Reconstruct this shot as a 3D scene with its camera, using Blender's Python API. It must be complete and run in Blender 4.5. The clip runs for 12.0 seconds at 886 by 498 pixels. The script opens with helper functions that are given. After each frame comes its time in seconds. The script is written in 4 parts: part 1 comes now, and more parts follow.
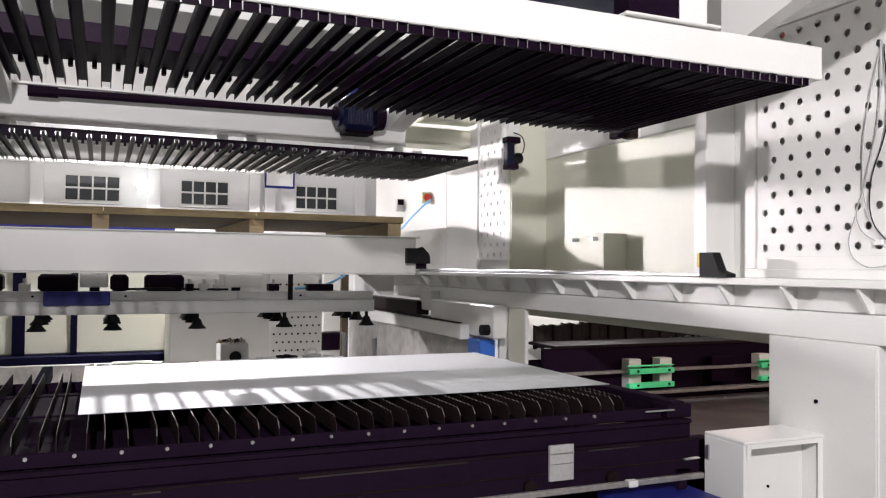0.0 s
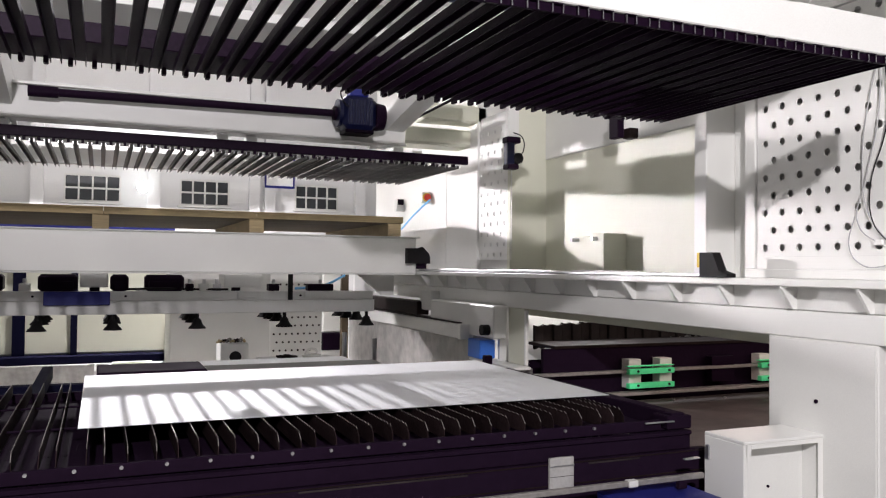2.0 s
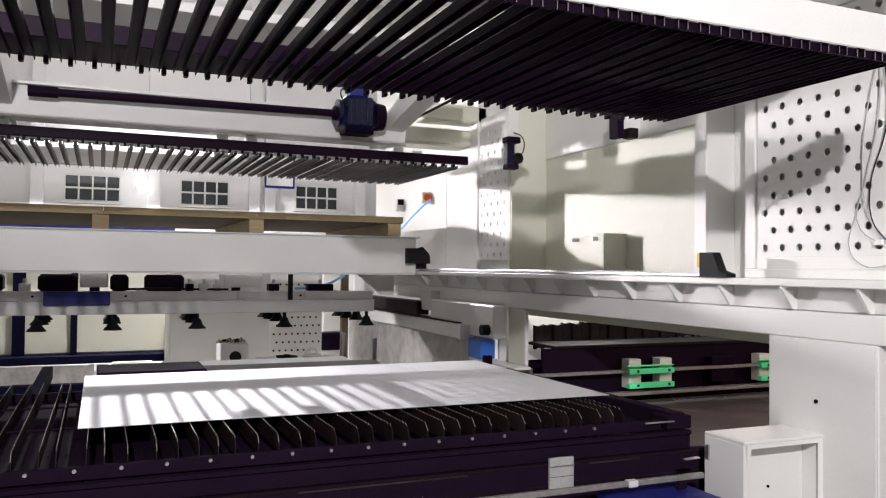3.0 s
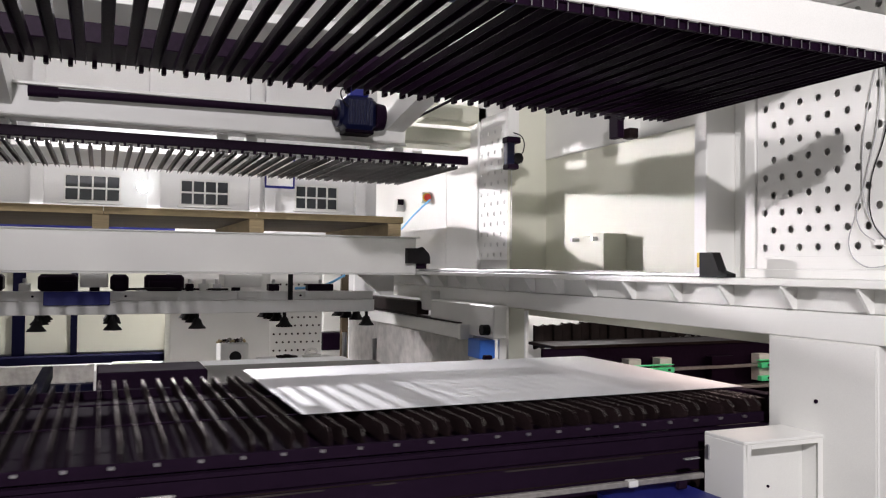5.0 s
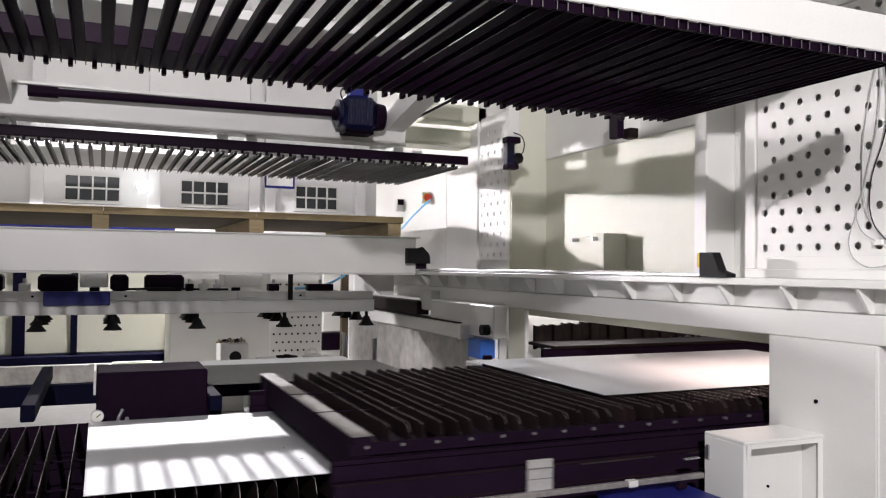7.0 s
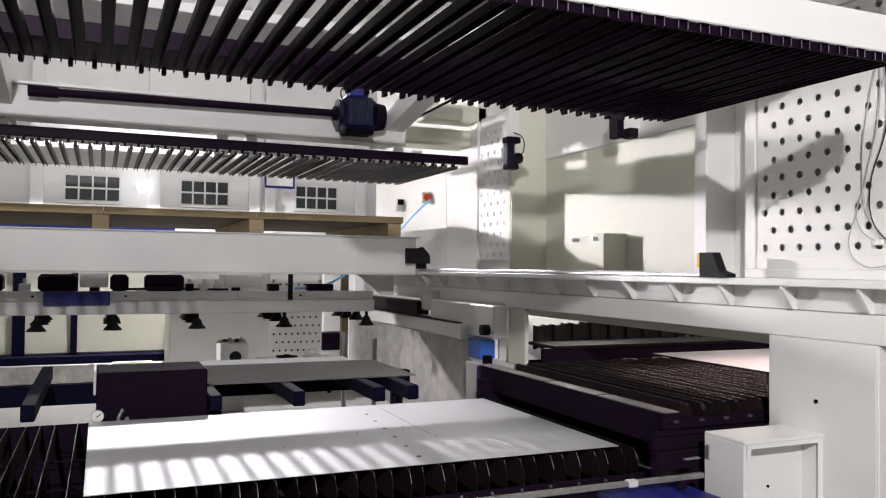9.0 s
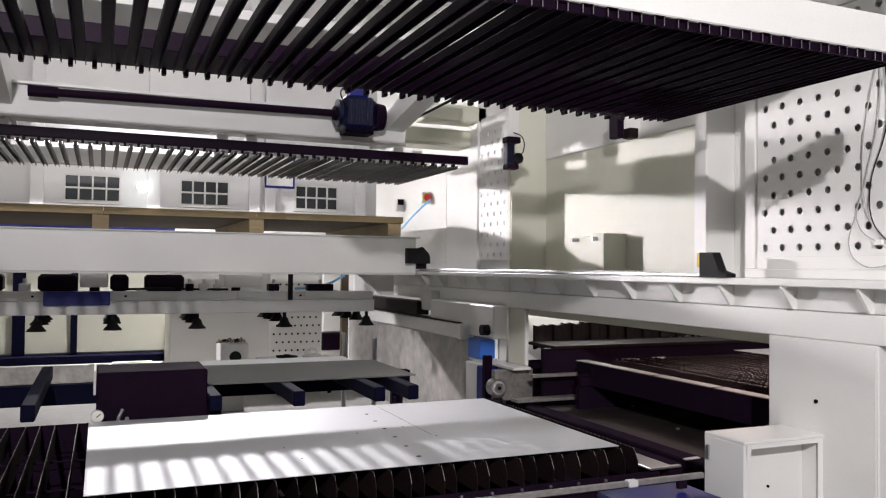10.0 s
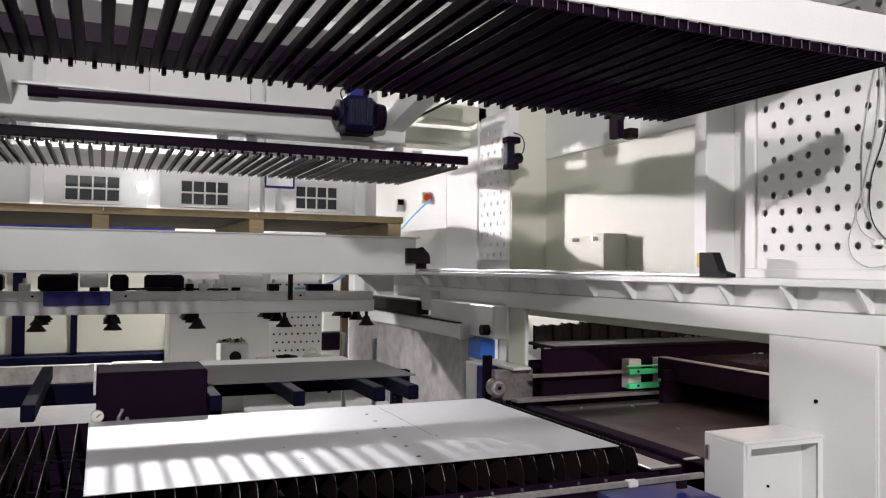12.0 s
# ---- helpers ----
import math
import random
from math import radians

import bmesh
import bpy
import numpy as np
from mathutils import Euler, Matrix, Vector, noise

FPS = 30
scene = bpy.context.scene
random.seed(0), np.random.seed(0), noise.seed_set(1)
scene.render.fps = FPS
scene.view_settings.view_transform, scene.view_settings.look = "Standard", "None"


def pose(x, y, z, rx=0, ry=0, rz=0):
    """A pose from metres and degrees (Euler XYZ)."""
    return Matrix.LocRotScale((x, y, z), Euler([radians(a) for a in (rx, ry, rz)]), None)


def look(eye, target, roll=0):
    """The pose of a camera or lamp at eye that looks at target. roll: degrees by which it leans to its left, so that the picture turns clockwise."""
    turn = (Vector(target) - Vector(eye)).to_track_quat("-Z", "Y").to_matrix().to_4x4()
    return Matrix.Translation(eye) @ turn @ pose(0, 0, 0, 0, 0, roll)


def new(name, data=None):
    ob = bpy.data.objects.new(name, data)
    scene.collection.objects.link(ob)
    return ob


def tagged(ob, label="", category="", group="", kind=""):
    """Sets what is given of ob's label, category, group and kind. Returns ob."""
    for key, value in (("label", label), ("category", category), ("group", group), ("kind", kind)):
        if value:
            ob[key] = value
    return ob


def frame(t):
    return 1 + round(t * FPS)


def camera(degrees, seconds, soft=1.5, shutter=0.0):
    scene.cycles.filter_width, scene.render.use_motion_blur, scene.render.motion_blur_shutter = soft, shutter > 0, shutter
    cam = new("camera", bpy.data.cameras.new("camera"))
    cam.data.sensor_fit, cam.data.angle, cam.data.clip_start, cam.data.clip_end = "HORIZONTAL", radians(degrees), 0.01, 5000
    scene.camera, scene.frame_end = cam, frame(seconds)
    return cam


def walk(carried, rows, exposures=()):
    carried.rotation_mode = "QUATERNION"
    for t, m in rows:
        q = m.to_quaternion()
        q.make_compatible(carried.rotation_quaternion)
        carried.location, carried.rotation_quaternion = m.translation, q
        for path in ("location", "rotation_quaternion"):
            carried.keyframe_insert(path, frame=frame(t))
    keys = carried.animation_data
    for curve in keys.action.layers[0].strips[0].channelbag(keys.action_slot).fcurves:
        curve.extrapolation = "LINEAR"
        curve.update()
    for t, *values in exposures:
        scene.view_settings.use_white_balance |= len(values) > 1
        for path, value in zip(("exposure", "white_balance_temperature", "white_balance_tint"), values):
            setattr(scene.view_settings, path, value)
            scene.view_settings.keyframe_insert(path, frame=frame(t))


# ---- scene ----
cam = camera(57.97, 12.0, soft=1.2, shutter=0.9)
EYE = (0.0, 0.0, 1.88)
PITCH, YAW, ROLL = 0.0235543, 0.4046484, 0.579
AIM = (math.sin(YAW) * math.cos(PITCH), math.cos(YAW) * math.cos(PITCH), EYE[2] + math.sin(PITCH))
walk(cam, [(0.0, look(EYE, AIM, ROLL)), (12.0, look(EYE, AIM, ROLL))], [(0.0, 0.26), (1.0, 0.24), (2.5, 0.22), (5.0, 0.19), (7.0, 0.18), (9.0, 0.12), (10.5, 0.07), (12.0, 0.06)])

# ---- light ----
world = bpy.data.worlds.new("hall_air")
world.use_nodes = True
scene.world = world
world.node_tree.nodes["Background"].inputs[0].default_value = (0.9, 0.95, 1.0, 1)
world.node_tree.nodes["Background"].inputs[1].default_value = 0.05


def lamp_light(m, watts, size, spread=180):
    data = bpy.data.lights.new("lamp_light", "AREA")
    data.shape, data.size, data.energy, data.color = "DISK", size, watts, (1.0, 0.95, 0.985)
    data.spread = radians(spread)
    new("lamp_light", data).matrix_world = m


# flood lamps out of view: on a pole behind the camera, under the roof at the far end, and on a pole far off to the left
FLOODS = [((-1.0, -3.3, 4.75), (2.9, 4.5, 2.1), 580, 0.2, 180), ((2.0, 20.1, 9.4), (1.8, 7.0, 1.5), 820, 0.24, 150), ((-4.6, 14.9, 3.5), (4.2, 7.3, 1.9), 85, 0.2, 44)]
for eye, aim, watts, wide, cone in FLOODS:
    lamp_light(look(eye, aim), watts, wide, cone)
# work lamp under the machine's roof
inner = bpy.data.lights.new("work_light", "AREA")
inner.shape, inner.size, inner.size_y, inner.energy, inner.color = "RECTANGLE", 5.2, 1.7, 60, (1.0, 0.78, 0.72)
new("work_light", inner).matrix_world = pose(6.6, 5.2, 1.585)
# fill light added to brighten the white hood wall above the bellows
hood = bpy.data.lights.new("hood_fill", "AREA")
hood.shape, hood.size, hood.size_y, hood.energy, hood.color = "RECTANGLE", 1.6, 0.06, 8, (1.0, 0.95, 0.95)
new("hood_fill", hood).matrix_world = pose(4.75, 7.46, 1.60)
# unseen high-bay lamps, added to fill the hall: x, y, z, watts, diameter, cone
LAMPS = [(1.9, 4.4, 9.4, 25, 0.3, 120), (9.5, 12.0, 9.4, 420, 0.5, 100), (1.0, 20.4, 9.4, 900, 0.4, 100), (1.2, 12.9, 9.4, 300, 0.4, 62)]
for lx, ly, lz, watts, wide, cone in LAMPS:
    lamp_light(pose(lx, ly, lz - 0.02), watts, wide, cone)


# ---- materials ----
def material(name, colour, rough=0.5, metal=0.0, grain=40.0, vary=0.12, bump=0.02, coat=0.0, stain=1.5, random_piece=0.0, stretch=None, gloss=0.5):
    m = bpy.data.materials.new(name)
    m.use_nodes = True
    t, b = m.node_tree, m.node_tree.nodes["Principled BSDF"]
    link = t.links.new
    co = t.nodes.new("ShaderNodeTexCoord")
    mp = t.nodes.new("ShaderNodeMapping")
    link(co.outputs["Object"], mp.inputs["Vector"])
    if stretch:
        mp.inputs["Scale"].default_value = stretch
    fine, broad = t.nodes.new("ShaderNodeTexNoise"), t.nodes.new("ShaderNodeTexNoise")
    fine.inputs["Scale"].default_value, fine.inputs["Detail"].default_value = grain, 4
    broad.inputs["Scale"].default_value, broad.inputs["Detail"].default_value = stain, 5
    link(mp.outputs[0], fine.inputs["Vector"])
    link(co.outputs["Object"], broad.inputs["Vector"])
    mix = t.nodes.new("ShaderNodeMath")
    mix.operation = "ADD"
    link(fine.outputs["Fac"], mix.inputs[0])
    link(broad.outputs["Fac"], mix.inputs[1])
    ramp = t.nodes.new("ShaderNodeMapRange")
    ramp.inputs["From Min"].default_value, ramp.inputs["From Max"].default_value = 0.6, 1.4
    ramp.inputs["To Min"].default_value, ramp.inputs["To Max"].default_value = 1 - vary, 1 + vary * 0.5
    link(mix.outputs[0], ramp.inputs["Value"])
    value = ramp.outputs[0]
    if random_piece:
        info = t.nodes.new("ShaderNodeObjectInfo")
        rr = t.nodes.new("ShaderNodeMapRange")
        rr.inputs["To Min"].default_value, rr.inputs["To Max"].default_value = 1 - random_piece, 1 + random_piece
        link(info.outputs["Random"], rr.inputs["Value"])
        mul = t.nodes.new("ShaderNodeMath")
        mul.operation = "MULTIPLY"
        link(value, mul.inputs[0])
        link(rr.outputs[0], mul.inputs[1])
        value = mul.outputs[0]
    tint = t.nodes.new("ShaderNodeVectorMath")
    tint.operation = "SCALE"
    tint.inputs[0].default_value = colour
    link(value, tint.inputs["Scale"])
    link(tint.outputs[0], b.inputs["Base Color"])
    rg = t.nodes.new("ShaderNodeMapRange")
    rg.inputs["To Min"].default_value, rg.inputs["To Max"].default_value = rough * 0.8, min(1, rough * 1.2)
    link(broad.outputs["Fac"], rg.inputs["Value"])
    link(rg.outputs[0], b.inputs["Roughness"])
    b.inputs["Metallic"].default_value = metal
    b.inputs["Specular IOR Level"].default_value = gloss
    b.inputs["Coat Weight"].default_value = coat
    if bump:
        bp = t.nodes.new("ShaderNodeBump")
        bp.inputs["Strength"].default_value, bp.inputs["Distance"].default_value = bump * 10, 0.004
        link(fine.outputs["Fac"], bp.inputs["Height"])
        link(bp.outputs[0], b.inputs["Normal"])
    return m


def glow(name, colour, strength):
    m = bpy.data.materials.new(name)
    m.use_nodes = True
    b = m.node_tree.nodes["Principled BSDF"]
    b.inputs["Emission Color"].default_value, b.inputs["Emission Strength"].default_value = (*colour, 1), strength
    return m


WHITE = material("white_powder_coat", (0.76, 0.76, 0.73), 0.38, vary=0.1, grain=220, bump=0.01, stain=0.9)
GREY_WHITE = material("grey_white_paint", (0.66, 0.66, 0.64), 0.42, vary=0.08, grain=180, bump=0.01, stain=1.2)
CREAM = material("cream_paint", (0.645, 0.65, 0.54), 0.45, vary=0.08, grain=150, bump=0.01)
WALL = material("white_hall_wall", (0.82, 0.82, 0.82), 0.7, vary=0.08, grain=30, bump=0.03, stain=0.3)
BLACK = material("black_steel", (0.011, 0.0045, 0.013), 0.42, gloss=0.035, vary=0.5, grain=60, bump=0.03, random_piece=0.25)
SOOT = material("sooty_slat_steel", (0.019, 0.0115, 0.0125), 0.52, gloss=0.08, vary=0.6, grain=45, bump=0.05, random_piece=0.35, stain=4)
FRAME = material("dark_table_frame", (0.013, 0.0065, 0.0155), 0.75, gloss=0.02, vary=0.25, grain=25, bump=0.03, stain=2.5)
RUBBER = material("black_rubber", (0.005, 0.004, 0.005), 0.6, gloss=0.2, vary=0.3, grain=90)
BLUE = material("blue_paint", (0.015, 0.02, 0.17), 0.4, gloss=0.3, vary=0.2, grain=80, stain=3)
BRIGHT_BLUE = material("bright_blue_paint", (0.04, 0.16, 0.6), 0.4, vary=0.15)
NAVY = material("dark_navy_paint", (0.005, 0.005, 0.02), 0.6, gloss=0.04, vary=0.3, grain=60)
SHEET = material("bare_sheet_metal", (0.62, 0.63, 0.65), 0.56, metal=0.9, vary=0.05, grain=14, bump=0.006, stain=0.8, stretch=(0.4, 6, 1))
DULL_SHEET = material("dull_sheet_metal", (0.2, 0.2, 0.19), 0.4, metal=0.3, vary=0.15, grain=14, bump=0.006, stain=0.9, stretch=(0.4, 6, 1))
STEEL = material("machined_steel", (0.55, 0.55, 0.56), 0.3, metal=0.9, vary=0.2, grain=80)
WOOD = material("pale_pallet_wood", (0.38, 0.295, 0.165), 0.75, vary=0.4, grain=9, bump=0.06, stain=3, stretch=(0.5, 8, 8), random_piece=0.15)
# pallet wood darkened for the shade under the deck; the timber post shares it
PALLET_DARK = material("darkened_pallet_wood", (0.1, 0.07, 0.04), 0.8, vary=0.45, grain=9, bump=0.06, stain=3, stretch=(8, 0.5, 8), random_piece=0.2)
GREEN = material("bright_green_plastic", (0.1, 0.82, 0.36), 0.4, vary=0.1)
RED = material("red_plastic", (0.6, 0.03, 0.02), 0.4, vary=0.1)
YELLOW = material("yellow_plastic", (0.75, 0.5, 0.03), 0.4, vary=0.1)
HOSE_BLUE = material("pale_blue_hose", (0.18, 0.5, 0.85), 0.4, vary=0.1)
CABLE = material("grey_cable", (0.4, 0.4, 0.4), 0.5, vary=0.15)
GREY_WALL = material("grey_hall_wall", (0.58, 0.575, 0.56), 0.7, vary=0.1, grain=30, bump=0.03, stain=0.3)
CONCRETE = material("painted_concrete_floor", (0.35, 0.345, 0.325), 0.5, vary=0.25, grain=12, bump=0.02, stain=0.6)
PANE = material("dark_window_glass", (0.05, 0.055, 0.06), 0.12, vary=0.2)
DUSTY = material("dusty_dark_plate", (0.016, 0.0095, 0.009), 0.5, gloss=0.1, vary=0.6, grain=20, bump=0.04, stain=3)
DARK_BLUE = material("dark_blue_enamel", (0.004, 0.0055, 0.03), 0.35, gloss=0.25, vary=0.3, grain=60, stain=4)
RAIL = material("worn_rail_steel", (0.28, 0.265, 0.25), 0.4, metal=0.3, vary=0.4, grain=30, bump=0.03, stain=6)
GALVANISED = material("galvanised_plate", (0.5, 0.49, 0.47), 0.4, metal=0.3, vary=0.2, grain=50, stain=5)
WORN_TIP = material("worn_slat_tips", (0.36, 0.33, 0.32), 0.3, metal=0.9, vary=0.6, grain=60, stain=5)
# greyer tine steel, the light on the far tines put into colour
LIT_TINE = material("lit_tine_steel", (0.05, 0.045, 0.046), 0.4, metal=0.5, vary=0.6, grain=40, stain=5, random_piece=0.5)
# smeared grey paint, its tone lowered to stand for the side wall's shade
STAINED_DARKENED = material("stained_darkened_paint", (0.40, 0.385, 0.365), 0.34, vary=0.55, grain=7, bump=0.015, stain=2.4, gloss=0.6)
# white that stands in for light mirrored by the rear sheet
LIT_STRIP = material("lit_strip_white", (0.86, 0.87, 0.88), 0.35, vary=0.04, grain=30, bump=0.004)
BED = material("dusty_bed_plate", (0.033, 0.026, 0.025), 0.55, gloss=0.2, vary=0.7, grain=9, bump=0.04, stain=2.2)
DIAL = material("dial_face", (0.75, 0.74, 0.66), 0.4, vary=0.05)
LAMP_GLOW = glow("lamp_glow", (0.95, 0.98, 1.0), 30.0)


# ---- mesh helpers ----
def box(bm, x0, x1, y0, y1, z0, z1, bevel=0.004, m=None):
    """A box between the given faces, edges bevelled, turned by m."""
    made = bmesh.ops.create_cube(bm, size=1.0)["verts"]
    for v in made:
        v.co = Vector((x0 + (v.co.x + 0.5) * (x1 - x0), y0 + (v.co.y + 0.5) * (y1 - y0), z0 + (v.co.z + 0.5) * (z1 - z0)))
    edges = {e for v in made for e in v.link_edges}
    limit = min(x1 - x0, y1 - y0, z1 - z0) * 0.3
    verts = made
    if bevel:
        out = bmesh.ops.bevel(bm, geom=list(edges), offset=min(bevel, limit), segments=1, affect="EDGES")
        verts = list({v for f in out["faces"] for v in f.verts})
    if m:
        bmesh.ops.transform(bm, matrix=m, verts=verts)
    return bm


def B(*a, **k):
    return box(bmesh.new(), *a, **k)


def tube(bm, p, q, r0, r1=None, n=16, caps=True):
    """A round bar from p to q."""
    p, q = Vector(p), Vector(q)
    made = bmesh.ops.create_cone(bm, cap_ends=caps, segments=n, radius1=r0, radius2=r0 if r1 is None else r1, depth=(q - p).length)["verts"]
    turn = (q - p).to_track_quat("Z", "Y").to_matrix().to_4x4()
    bmesh.ops.transform(bm, matrix=Matrix.Translation((p + q) / 2) @ turn, verts=made)
    return bm


def T(*a, **k):
    return tube(bmesh.new(), *a, **k)


def prism(bm, outline, a, b, axis="y"):
    """An outline of two-number points, drawn out from a to b along an axis."""
    def at(u, v, w):
        return {"y": (u, w, v), "x": (w, u, v), "z": (u, v, w)}[axis]
    low, high = [bm.verts.new(at(u, v, a)) for u, v in outline], [bm.verts.new(at(u, v, b)) for u, v in outline]
    n = len(outline)
    faces = [bm.faces.new(low), bm.faces.new(high[::-1])]
    faces += [bm.faces.new((low[i], high[i], high[(i + 1) % n], low[(i + 1) % n])[::-1]) for i in range(n)]
    bmesh.ops.recalc_face_normals(bm, faces=faces)
    return bm


def PR(*a, **k):
    return prism(bmesh.new(), *a, **k)


def mesh_of(name, bm, mat):
    me = bpy.data.meshes.new(name)
    bm.to_mesh(me)
    bm.free()
    me.materials.append(mat)
    return me


def part(name, bm, mat, parent, label=""):
    ob = new(name, mesh_of(name, bm, mat) if isinstance(bm, bmesh.types.BMesh) else bm)
    ob.parent = parent
    return tagged(ob, label)


def piece(name, me, parent, x=0, y=0, z=0, rx=0, ry=0, rz=0):
    ob = new(name, me)
    ob.parent = parent
    ob.matrix_basis = pose(x, y, z, rx, ry, rz)
    return ob


def thing(name, label, category, x=0, y=0, z=0, rz=0, group="", kind=""):
    ob = new(name)
    ob.empty_display_size = 0.1
    ob.matrix_basis = pose(x, y, z, 0, 0, rz)
    return tagged(ob, label, category, group, kind)


def solid(name, bm, mat, label, category, kind="", group=""):
    return tagged(new(name, mesh_of(name, bm, mat)), label, category, group, kind)


def wire(name, points, r, mat, parent=None, label=""):
    cu = bpy.data.curves.new(name, "CURVE")
    cu.dimensions, cu.bevel_depth, cu.bevel_resolution = "3D", r, 2
    sp = cu.splines.new("BEZIER")
    sp.bezier_points.add(len(points) - 1)
    for bp, p in zip(sp.bezier_points, points):
        bp.co, bp.handle_left_type, bp.handle_right_type = p, "AUTO", "AUTO"
    cu.materials.append(mat)
    tmp = bpy.data.objects.new(name, cu)
    scene.collection.objects.link(tmp)
    me = bpy.data.meshes.new_from_object(tmp.evaluated_get(bpy.context.evaluated_depsgraph_get()))
    bpy.data.objects.remove(tmp)
    ob = new(name, me)
    ob.parent = parent
    return tagged(ob, label)


def perforated_plate(us, vs, du, dv, r, thick, tall=4, wide=6):
    """A plate in the u, v plane with staggered round holes, as bricks that share their edges; each brick is du wide and dv high round its hole."""
    bm = bmesh.new()
    for k, v in enumerate(vs):
        for i, u in enumerate(us):
            if (i + k) % 2:
                continue
            edge = [(-du + 2 * du * a / wide, -dv) for a in range(wide)] + [(du, -dv + 2 * dv * a / tall) for a in range(tall)]
            edge += [(-x, -y) for x, y in edge]
            ring = [bm.verts.new((u + x, v + y, 0)) for x, y in edge]
            rim, deep = [], []
            for x, y in edge:
                a = math.atan2(y, x)
                rim.append(bm.verts.new((u + r * math.cos(a), v + r * math.sin(a), 0)))
                deep.append(bm.verts.new((u + r * math.cos(a), v + r * math.sin(a), -thick)))
            n = len(edge)
            for a in range(n):
                b = (a + 1) % n
                bm.faces.new((ring[a], ring[b], rim[b], rim[a]))
                bm.faces.new((rim[a], rim[b], deep[b], deep[a]))
        # plain ends of the staggered rows
        for end, inner in ((us[0] - du, us[0]), (us[-1], us[-1] + du)):
            last = 0 if end < us[0] else len(us) - 1
            if (last + k) % 2:
                bm.faces.new([bm.verts.new((x, y, 0)) for x, y in ((end, v - dv), (inner, v - dv), (inner, v + dv), (end, v + dv))])
    bmesh.ops.remove_doubles(bm, verts=bm.verts, dist=0.0005)
    return bm


# ---- the hall ----
HALL = dict(x0=-9.0, x1=15.0, y0=-8.0, y1=24.0, top=10.2)
solid("floor", B(-9.2, 15.2, -8.2, 24.2, -0.2, 0.0, bevel=0), CONCRETE, "pale grey painted concrete workshop floor", "floor", "structure")


def ceiling():
    bm = bmesh.new()
    box(bm, -9.2, 15.2, -8.2, 24.2, 10.2, 10.35, bevel=0)
    for k in range(13):
        y = -6.8 + k * 2.5
        box(bm, -9.0, 15.0, y, y + 0.16, 9.98, 10.2, bevel=0)
    solid("ceiling", bm, WALL, "white metal sheet roof over the hall", "ceiling", "structure")
    for k, y in enumerate((-4.0, 3.5, 11.0, 18.5)):
        g = bmesh.new()
        box(g, -9.0, 15.0, y, y + 0.3, 9.56, 9.6, bevel=0)
        box(g, -9.0, 15.0, y + 0.13, y + 0.17, 9.6, 9.94, bevel=0)
        box(g, -9.0, 15.0, y, y + 0.3, 9.94, 9.98, bevel=0)
        solid("roof_girder", g, GREY_WHITE, "grey-white steel roof girder under the ceiling", "girder", "structure", "roof girders")


ceiling()

# far wall with its row of small-paned windows
WINDOWS = [(-4.35, -2.95), (-0.93, 0.47), (2.08, 3.42), (5.4, 6.7), (8.6, 9.9)]
WIN_Z0, WIN_Z1 = 3.62, 4.33


def far_wall():
    bm = bmesh.new()
    box(bm, -9.2, 15.2, 24.0, 24.25, 0, WIN_Z0, bevel=0)
    box(bm, -9.2, 15.2, 24.0, 24.25, WIN_Z1, 10.2, bevel=0)
    edges = [-9.2] + [e for w in WINDOWS for e in w] + [15.2]
    for a, b in zip(edges[::2], edges[1::2]):
        box(bm, a, b, 24.0, 24.25, WIN_Z0, WIN_Z1, bevel=0)
    wall = solid("wall_north", bm, WALL, "white painted hall wall with a row of windows", "wall", "structure")
    for x in (-1.6, 1.35, 4.15, 4.6, 7.4):
        part("pilaster", B(x - 0.16, x + 0.16, 23.8, 24.0, 0, 10.2), WALL, wall)
    part("sill_ledge", B(-9, 15, 23.85, 24.0, WIN_Z0 - 0.2, WIN_Z0 - 0.1), GREY_WHITE, wall)
    for n, (a, b) in enumerate(WINDOWS):
        w = thing("window_%d" % (n + 1), "dark small-paned window in a white frame", "window", group="hall windows", kind="structure")
        fr = bmesh.new()
        for z in (WIN_Z0, (WIN_Z0 + WIN_Z1) / 2, WIN_Z1):
            box(fr, a, b, 23.97, 24.06, z - 0.025, z + 0.025, bevel=0)
        for k in range(5):
            x = a + (b - a) * k / 4
            box(fr, x - 0.022, x + 0.022, 23.975, 24.055, WIN_Z0, WIN_Z1, bevel=0)
        part("window_frame", fr, WHITE, w)
        part("window_sill", B(a - 0.08, b + 0.08, 23.86, 24.0, WIN_Z0 - 0.08, WIN_Z0 - 0.03), WHITE, w)
        for i in range(4):
            for k in range(2):
                x0, z0 = a + (b - a) * i / 4, WIN_Z0 + (WIN_Z1 - WIN_Z0) * k / 2
                part("pane", B(x0 + 0.02, x0 + (b - a) / 4 - 0.02, 24.01, 24.02, z0 + 0.02, z0 + (WIN_Z1 - WIN_Z0) / 2 - 0.02, bevel=0), PANE, w)


far_wall()
solid("wall_west", B(-9.25, -9.0, -8.2, 24.2, 0, 10.2, bevel=0), GREY_WALL, "grey painted side wall of the hall", "wall", "structure")
solid("wall_east", B(15.0, 15.25, -8.2, 24.2, 0, 10.2, bevel=0), GREY_WALL, "grey painted side wall of the hall", "wall", "structure")
solid("wall_south", B(-9.25, 15.25, -8.25, -8.0, 0, 10.2, bevel=0), GREY_WALL, "grey painted end wall of the hall", "wall", "structure")

